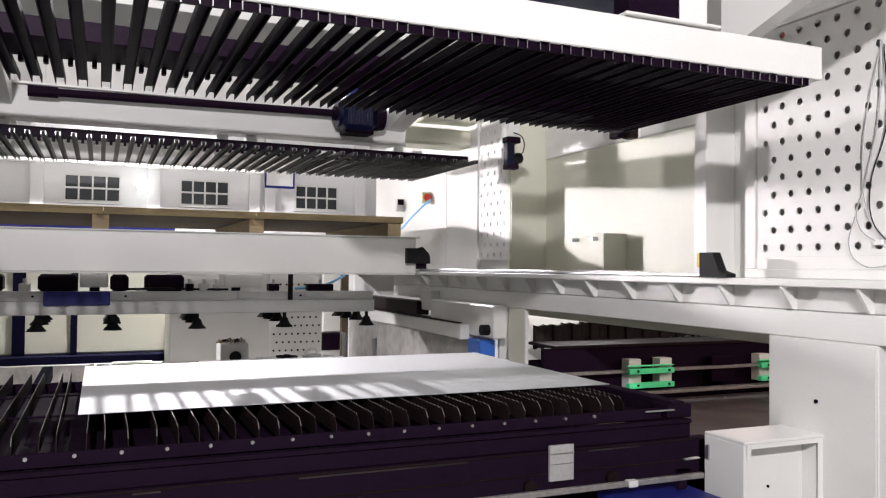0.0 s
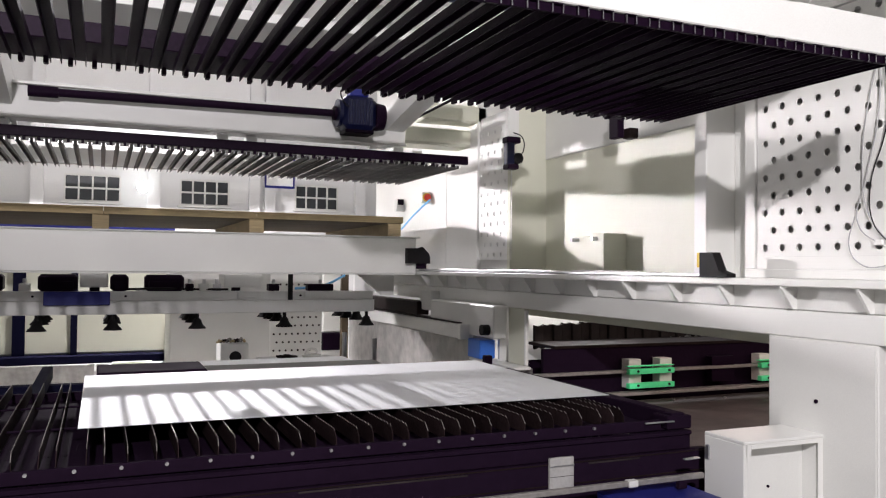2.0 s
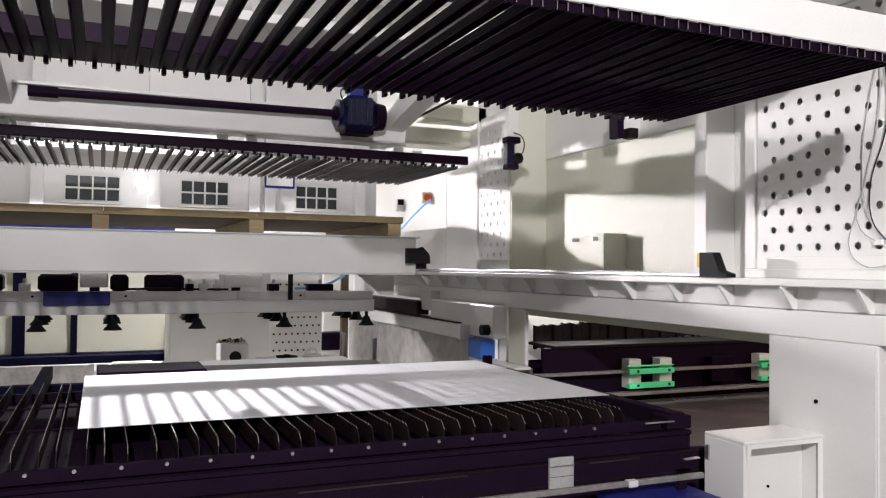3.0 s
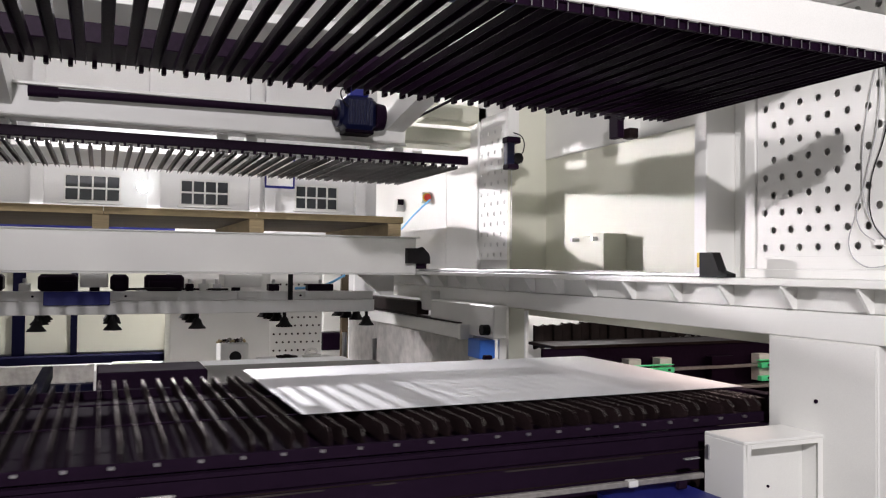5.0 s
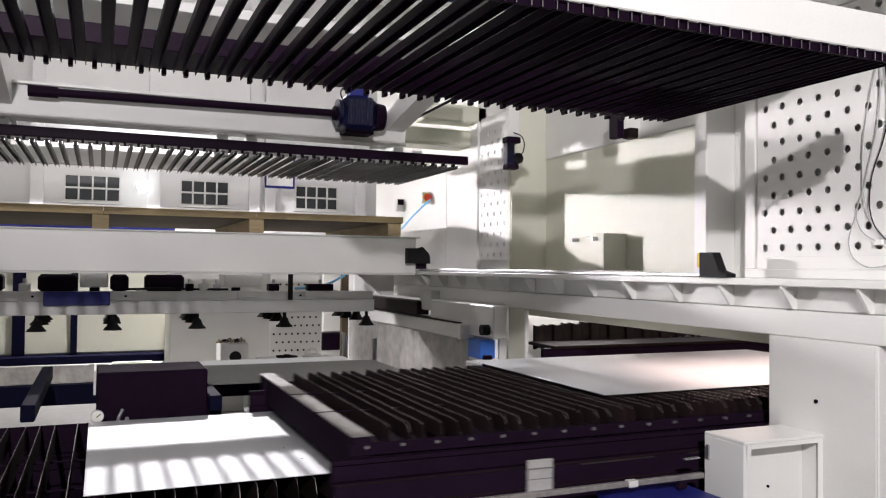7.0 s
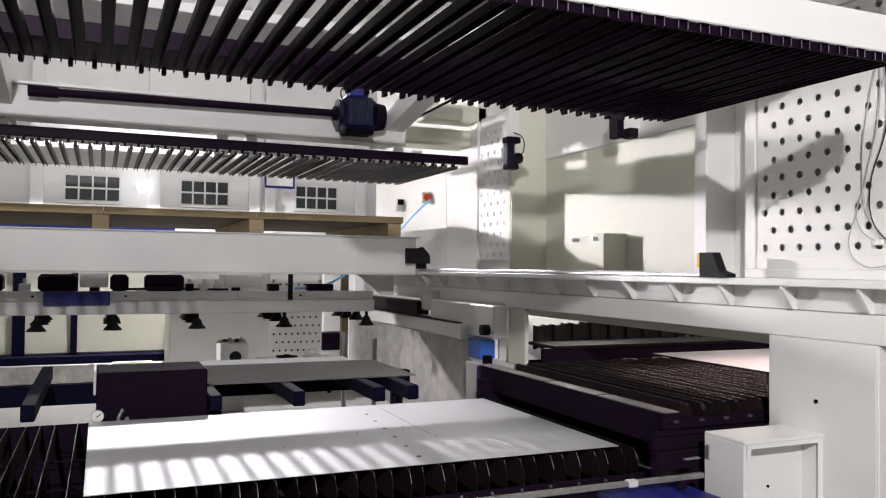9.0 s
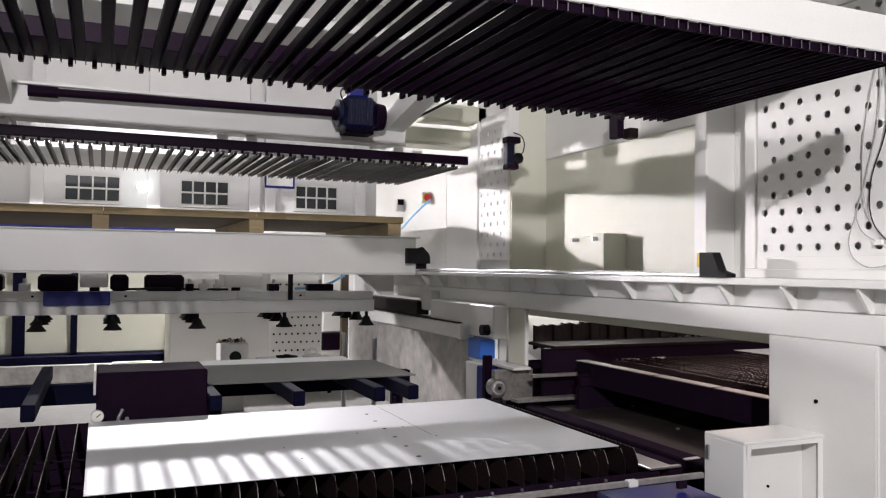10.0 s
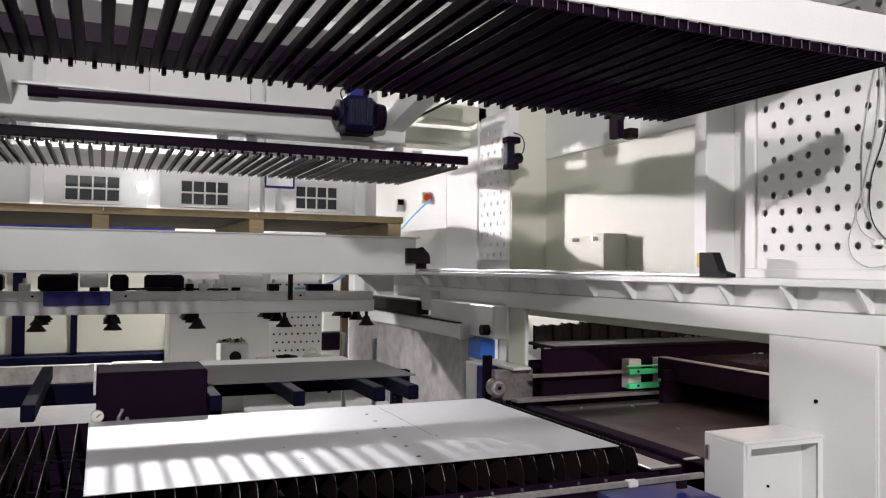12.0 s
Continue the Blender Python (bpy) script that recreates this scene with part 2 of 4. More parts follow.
# hanging shades for the added fill lamps
for lx, ly, lz, *_ in LAMPS:
    hb = thing("added_bay_lamp", "round white high-bay lamp, added out of view under the roof", "lamp", lx, ly, lz, group="high-bay lamps")
    part("shade", T((0, 0, 0.0), (0, 0, 0.3), 0.32, 0.12, n=24, caps=False), GREY_WHITE, hb)
    part("housing", T((0, 0, 0.3), (0, 0, 0.42), 0.12), GREY_WHITE, hb)
    part("rod", T((0, 0, 0.42), (0, 0, 10.2 - lz), 0.012), STEEL, hb)

for eye, aim, *_ in FLOODS:
    fl = thing("flood_lamp", "square flood lamp hung under the roof" if eye[2] > 8 else "square flood lamp on a steel pole", "lamp", eye[0], eye[1], 0, group="flood lamps")
    if eye[2] > 8:
        part("hanger", T((0, 0.2, eye[2] + 0.1), (0, 0.2, 10.2), 0.03), STEEL, fl)
    head = part("housing", B(-0.3, 0.3, -0.25, 0.25, 0.04, 0.16), BLACK, fl)
    head.matrix_basis = pose(-eye[0], -eye[1], 0) @ look(eye, aim)
    back = look(eye, aim) @ Vector((0, 0, 0.2))
    if eye[2] > 8:
        continue
    part("pole", T((back.x - eye[0], back.y - eye[1], 0), (back.x - eye[0], back.y - eye[1], eye[2]), 0.05), STEEL, fl)
    part("base", T((back.x - eye[0], back.y - eye[1], 0), (back.x - eye[0], back.y - eye[1], 0.04), 0.3), STEEL, fl)

# ---- the bridge over the machine's mouth ----
X0, XW = 3.70, 3.83
HEAD = 1.40


def laser_cutter():
    m = thing("laser_cutter", "white laser cutting machine with a wide mouth for its tables", "machine")
    part("upper_web", B(XW, XW + 0.25, 1.0, 11.5, 1.652, 1.79), WHITE, m)
    part("top_flange", B(X0, XW + 0.3, 1.0, 11.5, 1.79, 1.835, bevel=0.006), WHITE, m)
    part("lower_beam", B(XW - 0.008, XW + 0.25, 1.0, 11.5, 1.487, 1.648, bevel=0.006), WHITE, m)
    gus = mesh_of("gusset", PR([(XW + 0.004, 1.789), (X0 + 0.01, 1.789), (X0 + 0.01, 1.775), (XW - 0.03, 1.653), (XW + 0.004, 1.653)], -0.009, 0.009), WHITE)
    for y in (9.35, 8.82, 8.29, 7.76, 7.23, 6.7, 6.18, 5.66, 5.13, 4.597, 4.088, 3.57, 3.05, 2.53, 2.01):
        piece("gusset", gus, m, 0, y, 0)
    part("inner_header", B(XW + 0.251, XW + 0.29, 3.8, 7.5, HEAD, 1.62, bevel=0.002), CREAM, m)
    part("post", B(XW - 0.004, XW + 0.55, 3.015, 3.78, 0, 1.486, bevel=0.006), WHITE, m)
    part("access_panel", B(XW - 0.009, XW - 0.004, 3.03, 3.765, 0.02, 1.47, bevel=0.001), WHITE, m)
    part("panel_screw", T((XW - 0.016, 3.415, 1.13), (XW - 0.008, 3.415, 1.13), 0.012), BLACK, m)
    # far side of the mouth
    part("far_jamb", B(XW, XW + 0.05, 6.90, 7.23, 0.93, 1.486, bevel=0.004), CREAM, m)
    part("jamb_edge", B(XW - 0.006, XW + 0.03, 6.86, 6.90, 0.93, 1.47, bevel=0.008), WHITE, m)
    # case for the added hood fill
    part("hood_fill_case", B(3.95, 5.55, 7.42, 7.50, 1.604, 1.62), GREY_WHITE, m)
    part("hood_box", B(3.66, XW - 0.01, 7.23, 8.9, 1.165, 1.50, bevel=0.012), WHITE, m)
    part("side_cover", B(3.70, XW - 0.01, 9.0, 9.35, 1.36, 1.60, bevel=0.006), GREY_WHITE, m)
    # smears are dirt; part of the dark tone is painted shade
    part("side_wall", B(3.74, 4.0, 7.9, 12.6, 0.0, 1.26, bevel=0.01), STAINED_DARKENED, m, "stained grey side wall, darkened for its shade")
    part("side_ledge", B(3.56, 3.74, 7.86, 11.6, 1.12, 1.27, bevel=0.01), GREY_WHITE, m)
    part("ledge_cap", B(3.55, 3.66, 7.80, 7.858, 1.115, 1.275, bevel=0.006), WHITE, m)
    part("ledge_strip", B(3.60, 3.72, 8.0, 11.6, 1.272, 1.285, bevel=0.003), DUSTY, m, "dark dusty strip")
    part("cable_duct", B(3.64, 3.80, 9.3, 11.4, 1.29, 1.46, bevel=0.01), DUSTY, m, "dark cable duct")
    part("brace", PR([(3.2, 1.785), (3.72, 1.785), (3.72, 1.50), (3.55, 1.50)], 10.4, 10.46), GREY_WHITE, m)
    part("lower_pillar", B(3.58, 3.9, 7.4, 7.72, 0.0, 0.90, bevel=0.01), GREY_WHITE, m)
    part("sill_plate", B(3.66, XW + 0.02, 6.80, 7.8, 0.90, 0.928, bevel=0.004), WHITE, m)
    part("blue_cover", B(3.64, 3.82, 7.50, 7.80, 0.935, 1.13, bevel=0.01), BRIGHT_BLUE, m, "bright blue cover")
    part("blue_panel", B(3.55, 3.7, 7.20, 7.39, 0.3, 0.89, bevel=0.01), BLUE, m, "blue panel")
    part("black_guard", B(3.50, 3.58, 7.08, 7.16, 0.45, 1.02, bevel=0.01), BLACK, m)
    part("black_knob", T((3.58, 7.35, 1.25), (3.66, 7.35, 1.25), 0.055), RUBBER, m)
    # interior
    part("back_liner", B(4.0, 9.8, 7.62, 7.7, 0.0, 1.16, bevel=0), FRAME, m)
    part("roof_liner", B(4.05, 9.8, 2.6, 6.9, 1.62, 1.66, bevel=0), FRAME, m)
    part("work_lamp", B(4.0, 9.2, 4.35, 6.05, 1.59, 1.618), GREY_WHITE, m)
    part("hood_wall", B(3.9, 9.8, 7.56, 7.60, 0.9, 1.62, bevel=0), WHITE, m)
    part("front_liner", B(4.25, 9.8, 2.9, 2.98, 0.0, 1.62, bevel=0), FRAME, m)
    part("end_liner", B(9.8, 9.88, 2.9, 7.3, 0.0, 1.66, bevel=0), FRAME, m)
    part("bed_plate", B(3.78, 9.8, 3.95, 6.5, 0.56, 0.60, bevel=0.004), BED, m, "dusty dark bed plate")
    part("bed_edge", B(3.62, 3.78, 3.85, 6.5, 0.42, 0.615, bevel=0.01), FRAME, m)
    part("bed_base", B(3.8, 9.8, 3.97, 6.48, 0.0, 0.56, bevel=0), FRAME, m)
    for x, y in ((3.95, 4.3), (3.98, 4.45), (4.1, 6.3), (4.6, 6.2), (5.2, 6.35), (5.8, 6.3), (4.3, 5.2)):
        part("bed_bolt", T((x, y, 0.60), (x, y, 0.612), 0.016, n=10), STEEL, m)
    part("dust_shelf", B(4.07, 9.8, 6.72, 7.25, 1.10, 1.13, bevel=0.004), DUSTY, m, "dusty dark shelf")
    part("rail_back", B(3.96, 9.8, 6.75, 6.80, 0.5, 1.10, bevel=0), FRAME, m)
    part("upper_guide", B(3.75, 9.8, 6.58, 6.64, 0.855, 0.885), RAIL, m)
    part("lower_guide", B(3.55, 9.8, 6.52, 6.64, 0.64, 0.67), RAIL, m)
    part("drive_plate", B(3.52, 3.94, 6.92, 6.99, 0.60, 0.895, bevel=0.004), RAIL, m)
    wheel = bmesh.new()
    tube(wheel, (3.50, 6.80, 0.745), (3.50, 6.90, 0.745), 0.085, n=28)
    tube(wheel, (3.50, 6.78, 0.745), (3.50, 6.80, 0.745), 0.045, n=20)
    pu = part("pulley", wheel, STEEL, m, "machined steel pulley wheel")
    part("axle_end", T((3.50, 6.774, 0.745), (3.50, 6.781, 0.745), 0.02, n=14), RUBBER, pu)
    part("bearing_seal", T((3.50, 6.796, 0.745), (3.50, 6.7995, 0.745), 0.066, n=24), GALVANISED, pu)
    for gx in (4.78, 6.48):
        for bx in (gx + 0.07, gx + 0.45):
            part("bumper_block", B(bx, bx + 0.15, 6.60, 6.72, 0.70, 0.985), GREY_WHITE, m)
        part("shelf_strip", B(gx + 0.02, gx + 0.585, 6.545, 6.599, 0.918, 0.928), GREEN, m, "pale green cover strip")
        for z in (0.875, 0.735):
            strip = part("green_strip", B(gx + 0.03, gx + 0.58, 6.53, 6.59, z - 0.03, z + 0.022), GREEN, m, "bright green buffer strip")
            for hx in (0.13, 0.51):
                part("screw", T((gx + hx, 6.52, z), (gx + hx, 6.54, z), 0.012), RUBBER, strip)
    part("sensor_block", B(5.9, 6.2, 6.60, 6.7, 0.72, 0.98), BLACK, m)
    bel = mesh_of("bellows_fold", PR([(0, 0), (0.055, 0.02), (0.11, 0), (0.11, 0.25), (0.055, 0.235), (0, 0.25)], -0.02, 0.02), BED)
    for k in range(48):
        piece("bellows_fold", bel, m, 4.17 + k * 0.115, 7.3 + 0.02 * (k % 2), 1.04 + 0.005 * k + 0.006 * math.sin(k * 2.7), 0, 0, 8)
    return m


laser_cutter()

# open steel box fixed to the post
ob_ = thing("open_cabinet", "small open white steel box fixed to the post", "cabinet", 3.235, 3.37, 0.0)
part("left_side", B(0, 0.02, 0, 0.31, 0.25, 0.93), WHITE, ob_)
part("right_side", B(0.57, 0.59, 0, 0.31, 0.25, 0.93), WHITE, ob_)
part("top", B(0.0, 0.59, -0.004, 0.31, 0.93, 0.95), WHITE, ob_)
part("lip", B(0.02, 0.05, -0.003, 0.0, 0.27, 0.93), WHITE, ob_)
part("lip", B(0.545, 0.57, -0.003, 0.0, 0.27, 0.93), WHITE, ob_)
part("lip", B(0.05, 0.545, -0.003, 0.0, 0.905, 0.93), WHITE, ob_)
part("back", B(0.02, 0.57, 0.13, 0.15, 0.27, 0.93), WHITE, ob_)
part("bottom", B(0, 0.59, -0.004, 0.31, 0.25, 0.27), WHITE, ob_)
part("wall_bracket", B(0.59, 0.60, 0.05, 0.30, 0.4, 0.9), WHITE, ob_)
part("hinge", B(-0.012, 0.0, 0.26, 0.29, 0.80, 0.88), STEEL, ob_)
part("rivet", T((0.30, 0.122, 0.65), (0.30, 0.13, 0.65), 0.008, n=10), BLACK, ob_)

# ---- the storage tower on the bridge ----
XT = 4.0


def perforated(name, y_far, ny, z_low, nz, parent, x=XT, half=0.0695):
    us = [y_far - half * k for k in range(ny)][::-1]
    vs = [z_low + 0.11375 * k for k in range(nz)]
    if (ny - 1) % 2:
        us = [us[0] - half] + us
    ob = part(name, perforated_plate(us, vs, half, 0.056875, 0.0235, 0.006), WHITE, parent, "white sheet steel panel with rows of round holes")
    # u runs along y, v along z, the face looks towards -x
    ob.matrix_basis = Matrix(((0, 0, -1, x), (1, 0, 0, 0), (0, 1, 0, 0), (0, 0, 0, 1)))
    return ob


def storage_tower():
    t = thing("storage_tower", "tall white steel storage tower with perforated side panels", "storage tower")
    part("near_frame", B(XT - 0.012, XT + 0.5, 1.6, 4.15, 1.836, 1.893), WHITE, t)
    part("panel_base", B(XT, XT + 0.04, 1.6, 4.055, 1.894, 1.972, bevel=0), WHITE, t)
    part("near_frame_top", B(XT - 0.012, XT + 0.5, 1.6, 4.15, 3.46, 3.50), WHITE, t)
    part("near_frame_stile", B(XT - 0.012, XT + 0.1, 4.058, 4.15, 1.894, 3.46), WHITE, t)
    part("top_panel", B(XT + 0.02, XT + 0.06, 1.6, 4.15, 3.503, 5.2), WHITE, t)
    part("top_ledge", B(XT - 0.1, XT + 0.02, 1.6, 4.15, 3.62, 3.68), WHITE, t)
    part("near_backing", B(XT + 0.05, XT + 0.062, 1.6, 4.05, 1.98, 3.42), GREY_WHITE, t)
    perforated("perforated_panel", 3.98, 33, 2.03, 13, t)
    for y in (3.82, 3.66, 3.50):
        part("red_cap", T((XT + 0.01, y, 3.395), (XT + 0.03, y, 3.395), 0.03), RED, t)
    part("column", B(3.84, XT + 0.3, 4.355, 4.48, 1.836, 5.2, bevel=0.006), WHITE, t)
    part("column_filler", B(4.09, XT + 0.3, 4.152, 4.353, 1.836, 5.2, bevel=0.003), WHITE, t)
    part("back_panel", B(4.43, 4.47, 4.45, 7.52, 1.836, 3.06), CREAM, t)
    part("cross_channel", B(4.415, 4.5, 4.45, 7.52, 3.06, 3.95, bevel=0.01), WHITE, t)
    part("middle_column", B(3.99, 4.5, 7.52, 7.58, 1.836, 5.2, bevel=0.004), CREAM, t)
    part("far_backing", B(XT + 0.018, XT + 0.03, 7.58, 8.4, 1.836, 3.6), GREY_WHITE, t)
    perforated("perforated_panel", 8.22, 9, 2.03, 13, t, half=0.08)
    part("far_column", B(3.98, 4.5, 8.3, 9.2, 1.836, 5.2, bevel=0.01), WHITE, t)
    part("end_panel", B(3.98, 4.05, 9.2, 12.0, 1.836, 5.2, bevel=0.01), WHITE, t)
    bx = part("terminal_box", B(4.18, 4.43, 6.07, 6.30, 1.836, 2.21, bevel=0.006), CREAM, t)
    part("terminal_cover", B(4.2, 4.43, 6.304, 6.6, 1.836, 2.19, bevel=0.006), CREAM, t)
    for y in (6.18, 6.52):
        part("cable_gland", T((4.12, y, 2.16), (4.2, y, 2.16), 0.02), STEEL, bx)
    part("track_rail", B(3.74, 3.79, 4.30, 9.5, 1.836, 1.862), STEEL, t, "polished steel guide rail")
    part("rail_bed", B(3.72, 3.86, 4.28, 9.6, 1.834, 1.842), BLACK, t)
    for y in (5.2, 6.6, 8.2):
        part("rail_clip", B(3.86, 3.95, y, y + 0.9, 1.836, 1.872), WHITE, t)
    part("end_stop", PR([(4.25, 1.836), (3.99, 1.836), (3.99, 1.86), (4.07, 1.88), (4.13, 2.0), (4.25, 2.0)], 3.69, 3.76, axis="x"), RUBBER, t, "black rubber end stop")
    part("stop_pad", B(3.70, 3.75, 4.251, 4.29, 1.9, 2.0), YELLOW, t)
    es = part("stop_button_box", B(3.86, 3.98, 9.72, 9.86, 2.73, 2.87), WHITE, t)
    part("stop_ring", T((3.92, 9.70, 2.80), (3.92, 9.72, 2.80), 0.058, n=24), YELLOW, es, "yellow ring")
    part("stop_button", T((3.92, 9.665, 2.80), (3.92, 9.70, 2.80), 0.044, n=24), RED, es, "red emergency stop button")
    sw = part("switch_box", B(3.86, 3.98, 10.7, 10.8, 2.68, 2.86), GREY_WHITE, t)
    part("switch_face", B(3.875, 3.965, 10.69, 10.70, 2.77, 2.85), BLACK, sw)
    wire("air_hose", [(3.9, 10.6, 2.42), (3.88, 10.1, 2.58), (3.9, 9.55, 2.76)], 0.012, HOSE_BLUE, t, "pale blue air hose")
    runs = [((3.11, 3.18), (3.20, 2.80), (3.24, 2.50), (3.19, 2.20), (3.08, 2.05)), ((3.12, 3.18), (3.13, 2.75), (3.22, 2.40), (3.26, 2.15), (3.10, 2.02)),
            ((3.10, 3.15), (3.08, 2.70), (3.19, 2.35), (3.16, 2.15), (3.06, 2.03)), ((3.29, 2.2), (3.32, 2.02), (3.26, 1.93), (3.12, 1.91), (3.0, 1.96))]
    for k, run in enumerate(runs):
        wire("cable", [(3.982 - 0.008 * (i % 2), y, z) for i, (y, z) in enumerate(run)], 0.0035, RUBBER if k == 2 else CABLE, t, "thin cable hanging down the panel")
    part("cable_tie", B(3.955, 3.985, 3.10, 3.14, 2.03, 2.06), WHITE, t)
    return t


storage_tower()

# lift drive hanging at the tower
sens = thing("lift_sensor", "small blue and black sensor unit under a white bracket", "sensor", 3.72, 7.0, 2.88)
part("bracket", B(-0.02, 0.10, 0.02, 0.08, 0.30, 0.9), WHITE, sens)
part("body", B(-0.06, 0.02, -0.05, 0.05, 0.02, 0.26, bevel=0.01), DARK_BLUE, sens)
part("clamp", B(-0.07, 0.08, -0.06, 0.06, 0.24, 0.30, bevel=0.008), BLACK, sens)
part("foot", B(-0.06, 0.06, -0.06, 0.06, -0.02, 0.03, bevel=0.008), BLACK, sens)
part("roller", T((0.06, -0.05, 0.09), (0.06, 0.06, 0.09), 0.055), RUBBER, sens)
wire("lead", [(0.0, -0.05, 0.34), (0.09, -0.06, 0.3), (0.11, -0.05, 0.16), (0.08, -0.04, 0.12)], 0.006, RUBBER, sens)

ls = thing("limit_switch", "small black limit switch on a white bracket", "switch", 4.25, 5.9, 3.06)
part("bracket", B(-0.03, 0.165, -0.05, 0.1, 0.0, 0.3), WHITE, ls)
part("body", B(-0.10, -0.03, -0.08, 0.06, -0.02, 0.2, bevel=0.01), BLACK, ls)
part("block", B(-0.03, 0.06, -0.16, -0.052, -0.03, 0.06, bevel=0.006), DUSTY, ls)

# ---- comb forks ----
PITCH_T, NT, XR = 0.1055, 44, 3.205
TZ = 2.796


def comb(name, label, y0, y1, rail_y, rail_mat, TZ, w, h):
    f = thing(name, label, "comb fork", 0, 0, 0, group="comb forks")
    bm = bmesh.new()
    s = 0.004
    box(bm, -w, w, y0, y1, h - s, h, bevel=0)
    box(bm, -w, -w + s, y0, y1, 0, h - s, bevel=0)
    box(bm, w - s, w, y0, y1, 0, h - s, bevel=0)
    # near tines plain black, far ones greyed as if lit
    tine = mesh_of("tine", bm, BLACK if y0 < 5 else LIT_TINE)
    tine.materials.append(STEEL)
    ends = min(v.co.y for v in tine.vertices)
    for f_ in tine.polygons:
        if f_.center.y < ends + 0.001 and f_.center.z < h - s:
            f_.material_index = 1
    for k in range(NT):
        piece("tine", tine, f, XR - 0.03 - k * PITCH_T, 0, TZ + random.uniform(-0.002, 0.002), 0, random.uniform(-0.6, 0.6), random.uniform(-0.06, 0.06))
    a, b = rail_y
    if y0 < 5:
        part("backing_strip", B(-1.6, XR - 0.004, y0 + 0.014, y0 + 0.03, TZ + 0.003, TZ + 0.036, bevel=0), BLACK, f)
    part("rail", B(-1.6, XR + (0.08 if a < 5 else -0.02), a, b, TZ + 0.037, TZ + 0.201, bevel=0.005), rail_mat, f, "white box-section rail carrying the tines")
    return f


near_fork = comb("comb_fork", "black steel comb fork on a white rail, under the tower", 2.90, 4.50, (2.897, 3.02), WHITE, TZ, 0.024, 0.036)
part("lip", B(2.09, 2.62, 2.87, 3.0, TZ + 0.202, TZ + 0.216), WHITE, near_fork)
part("slide_block", B(2.14, 2.42, 2.92, 3.04, TZ + 0.217, TZ + 0.33), BLACK, near_fork)
part("upright", B(2.42, 2.58, 2.92, 3.04, TZ + 0.217, TZ + 0.9), WHITE, near_fork)
far_fork = comb("comb_fork", "black steel comb fork retracting away on its rail", 6.66, 8.41, (8.40, 8.49), WHITE, 2.85, 0.018, 0.03)
part("spine", B(1.78, 1.94, 7.0, 8.398, 2.881, 2.92), GREY_WHITE, far_fork)


def stripper(label, y0, y1, z0, z1, low, TZ):
    s = thing("stripper_comb", label, "stripper bar", 0, 0, 0, group="stripper bars")
    part("bar", B(-1.6, 3.27 if y0 > 5 else 3.17, y0, y1, z0, z1, bevel=0.004), BLACK, s)
    tooth = mesh_of("tooth", B(-0.011, 0.011, y1 - 0.05, y1 - 0.002, low, z0 - TZ, bevel=0.003), BLACK)
    for k in range(NT):
        x = XR - 0.03 - (k + 0.5) * PITCH_T
        if x < (3.2 if y0 > 5 else 3.03):
            piece("tooth", tooth, s, x, 0, TZ)
    return s


stripper("fixed black stripper bar with teeth between the tines", 3.84, 4.22, 2.86, 2.95, 0.03, TZ)
stripper("fixed black stripper bar at the far comb fork", 7.03, 7.09, 2.883, 2.963, 0.006, 2.85)

# ---- exchange tables ----
X_L, X_R = -1.79, 3.49
BX = -0.955
BOLT0, BOLT_PITCH = 0.19, 0.1945


def slat_mesh(y0, y1, h, worn):
    """A cutting slat: thin plate along y with a toothed top and cut corners."""
    n = 84
    pts = [(y0, 0.0), (y0, h * 0.55), (y0 + 0.03, h * 0.86)]
    for k in range(n):
        y = y0 + 0.05 + (y1 - y0 - 0.1) * k / (n - 1)
        pts.append((y, h - (0.008 if k % 2 else 0.0)))
    pts += [(y1 - 0.03, h * 0.86), (y1, h * 0.55), (y1, 0.0)]
    me = mesh_of("slat", PR(pts, -0.002, 0.002, axis="x"), SOOT)
    me.materials.append(RAIL)
    me.materials.append(WORN_TIP)
    for f_ in me.polygons:
        c = f_.center
        if f_.normal.z > 0.3 and c.z > h * 0.9:
            f_.material_index = 2
        if worn and c.y < y0 + 0.03 and h * 0.56 < c.z < h * 0.8 and len(f_.vertices) == 4:
            f_.material_index = 1
    return me


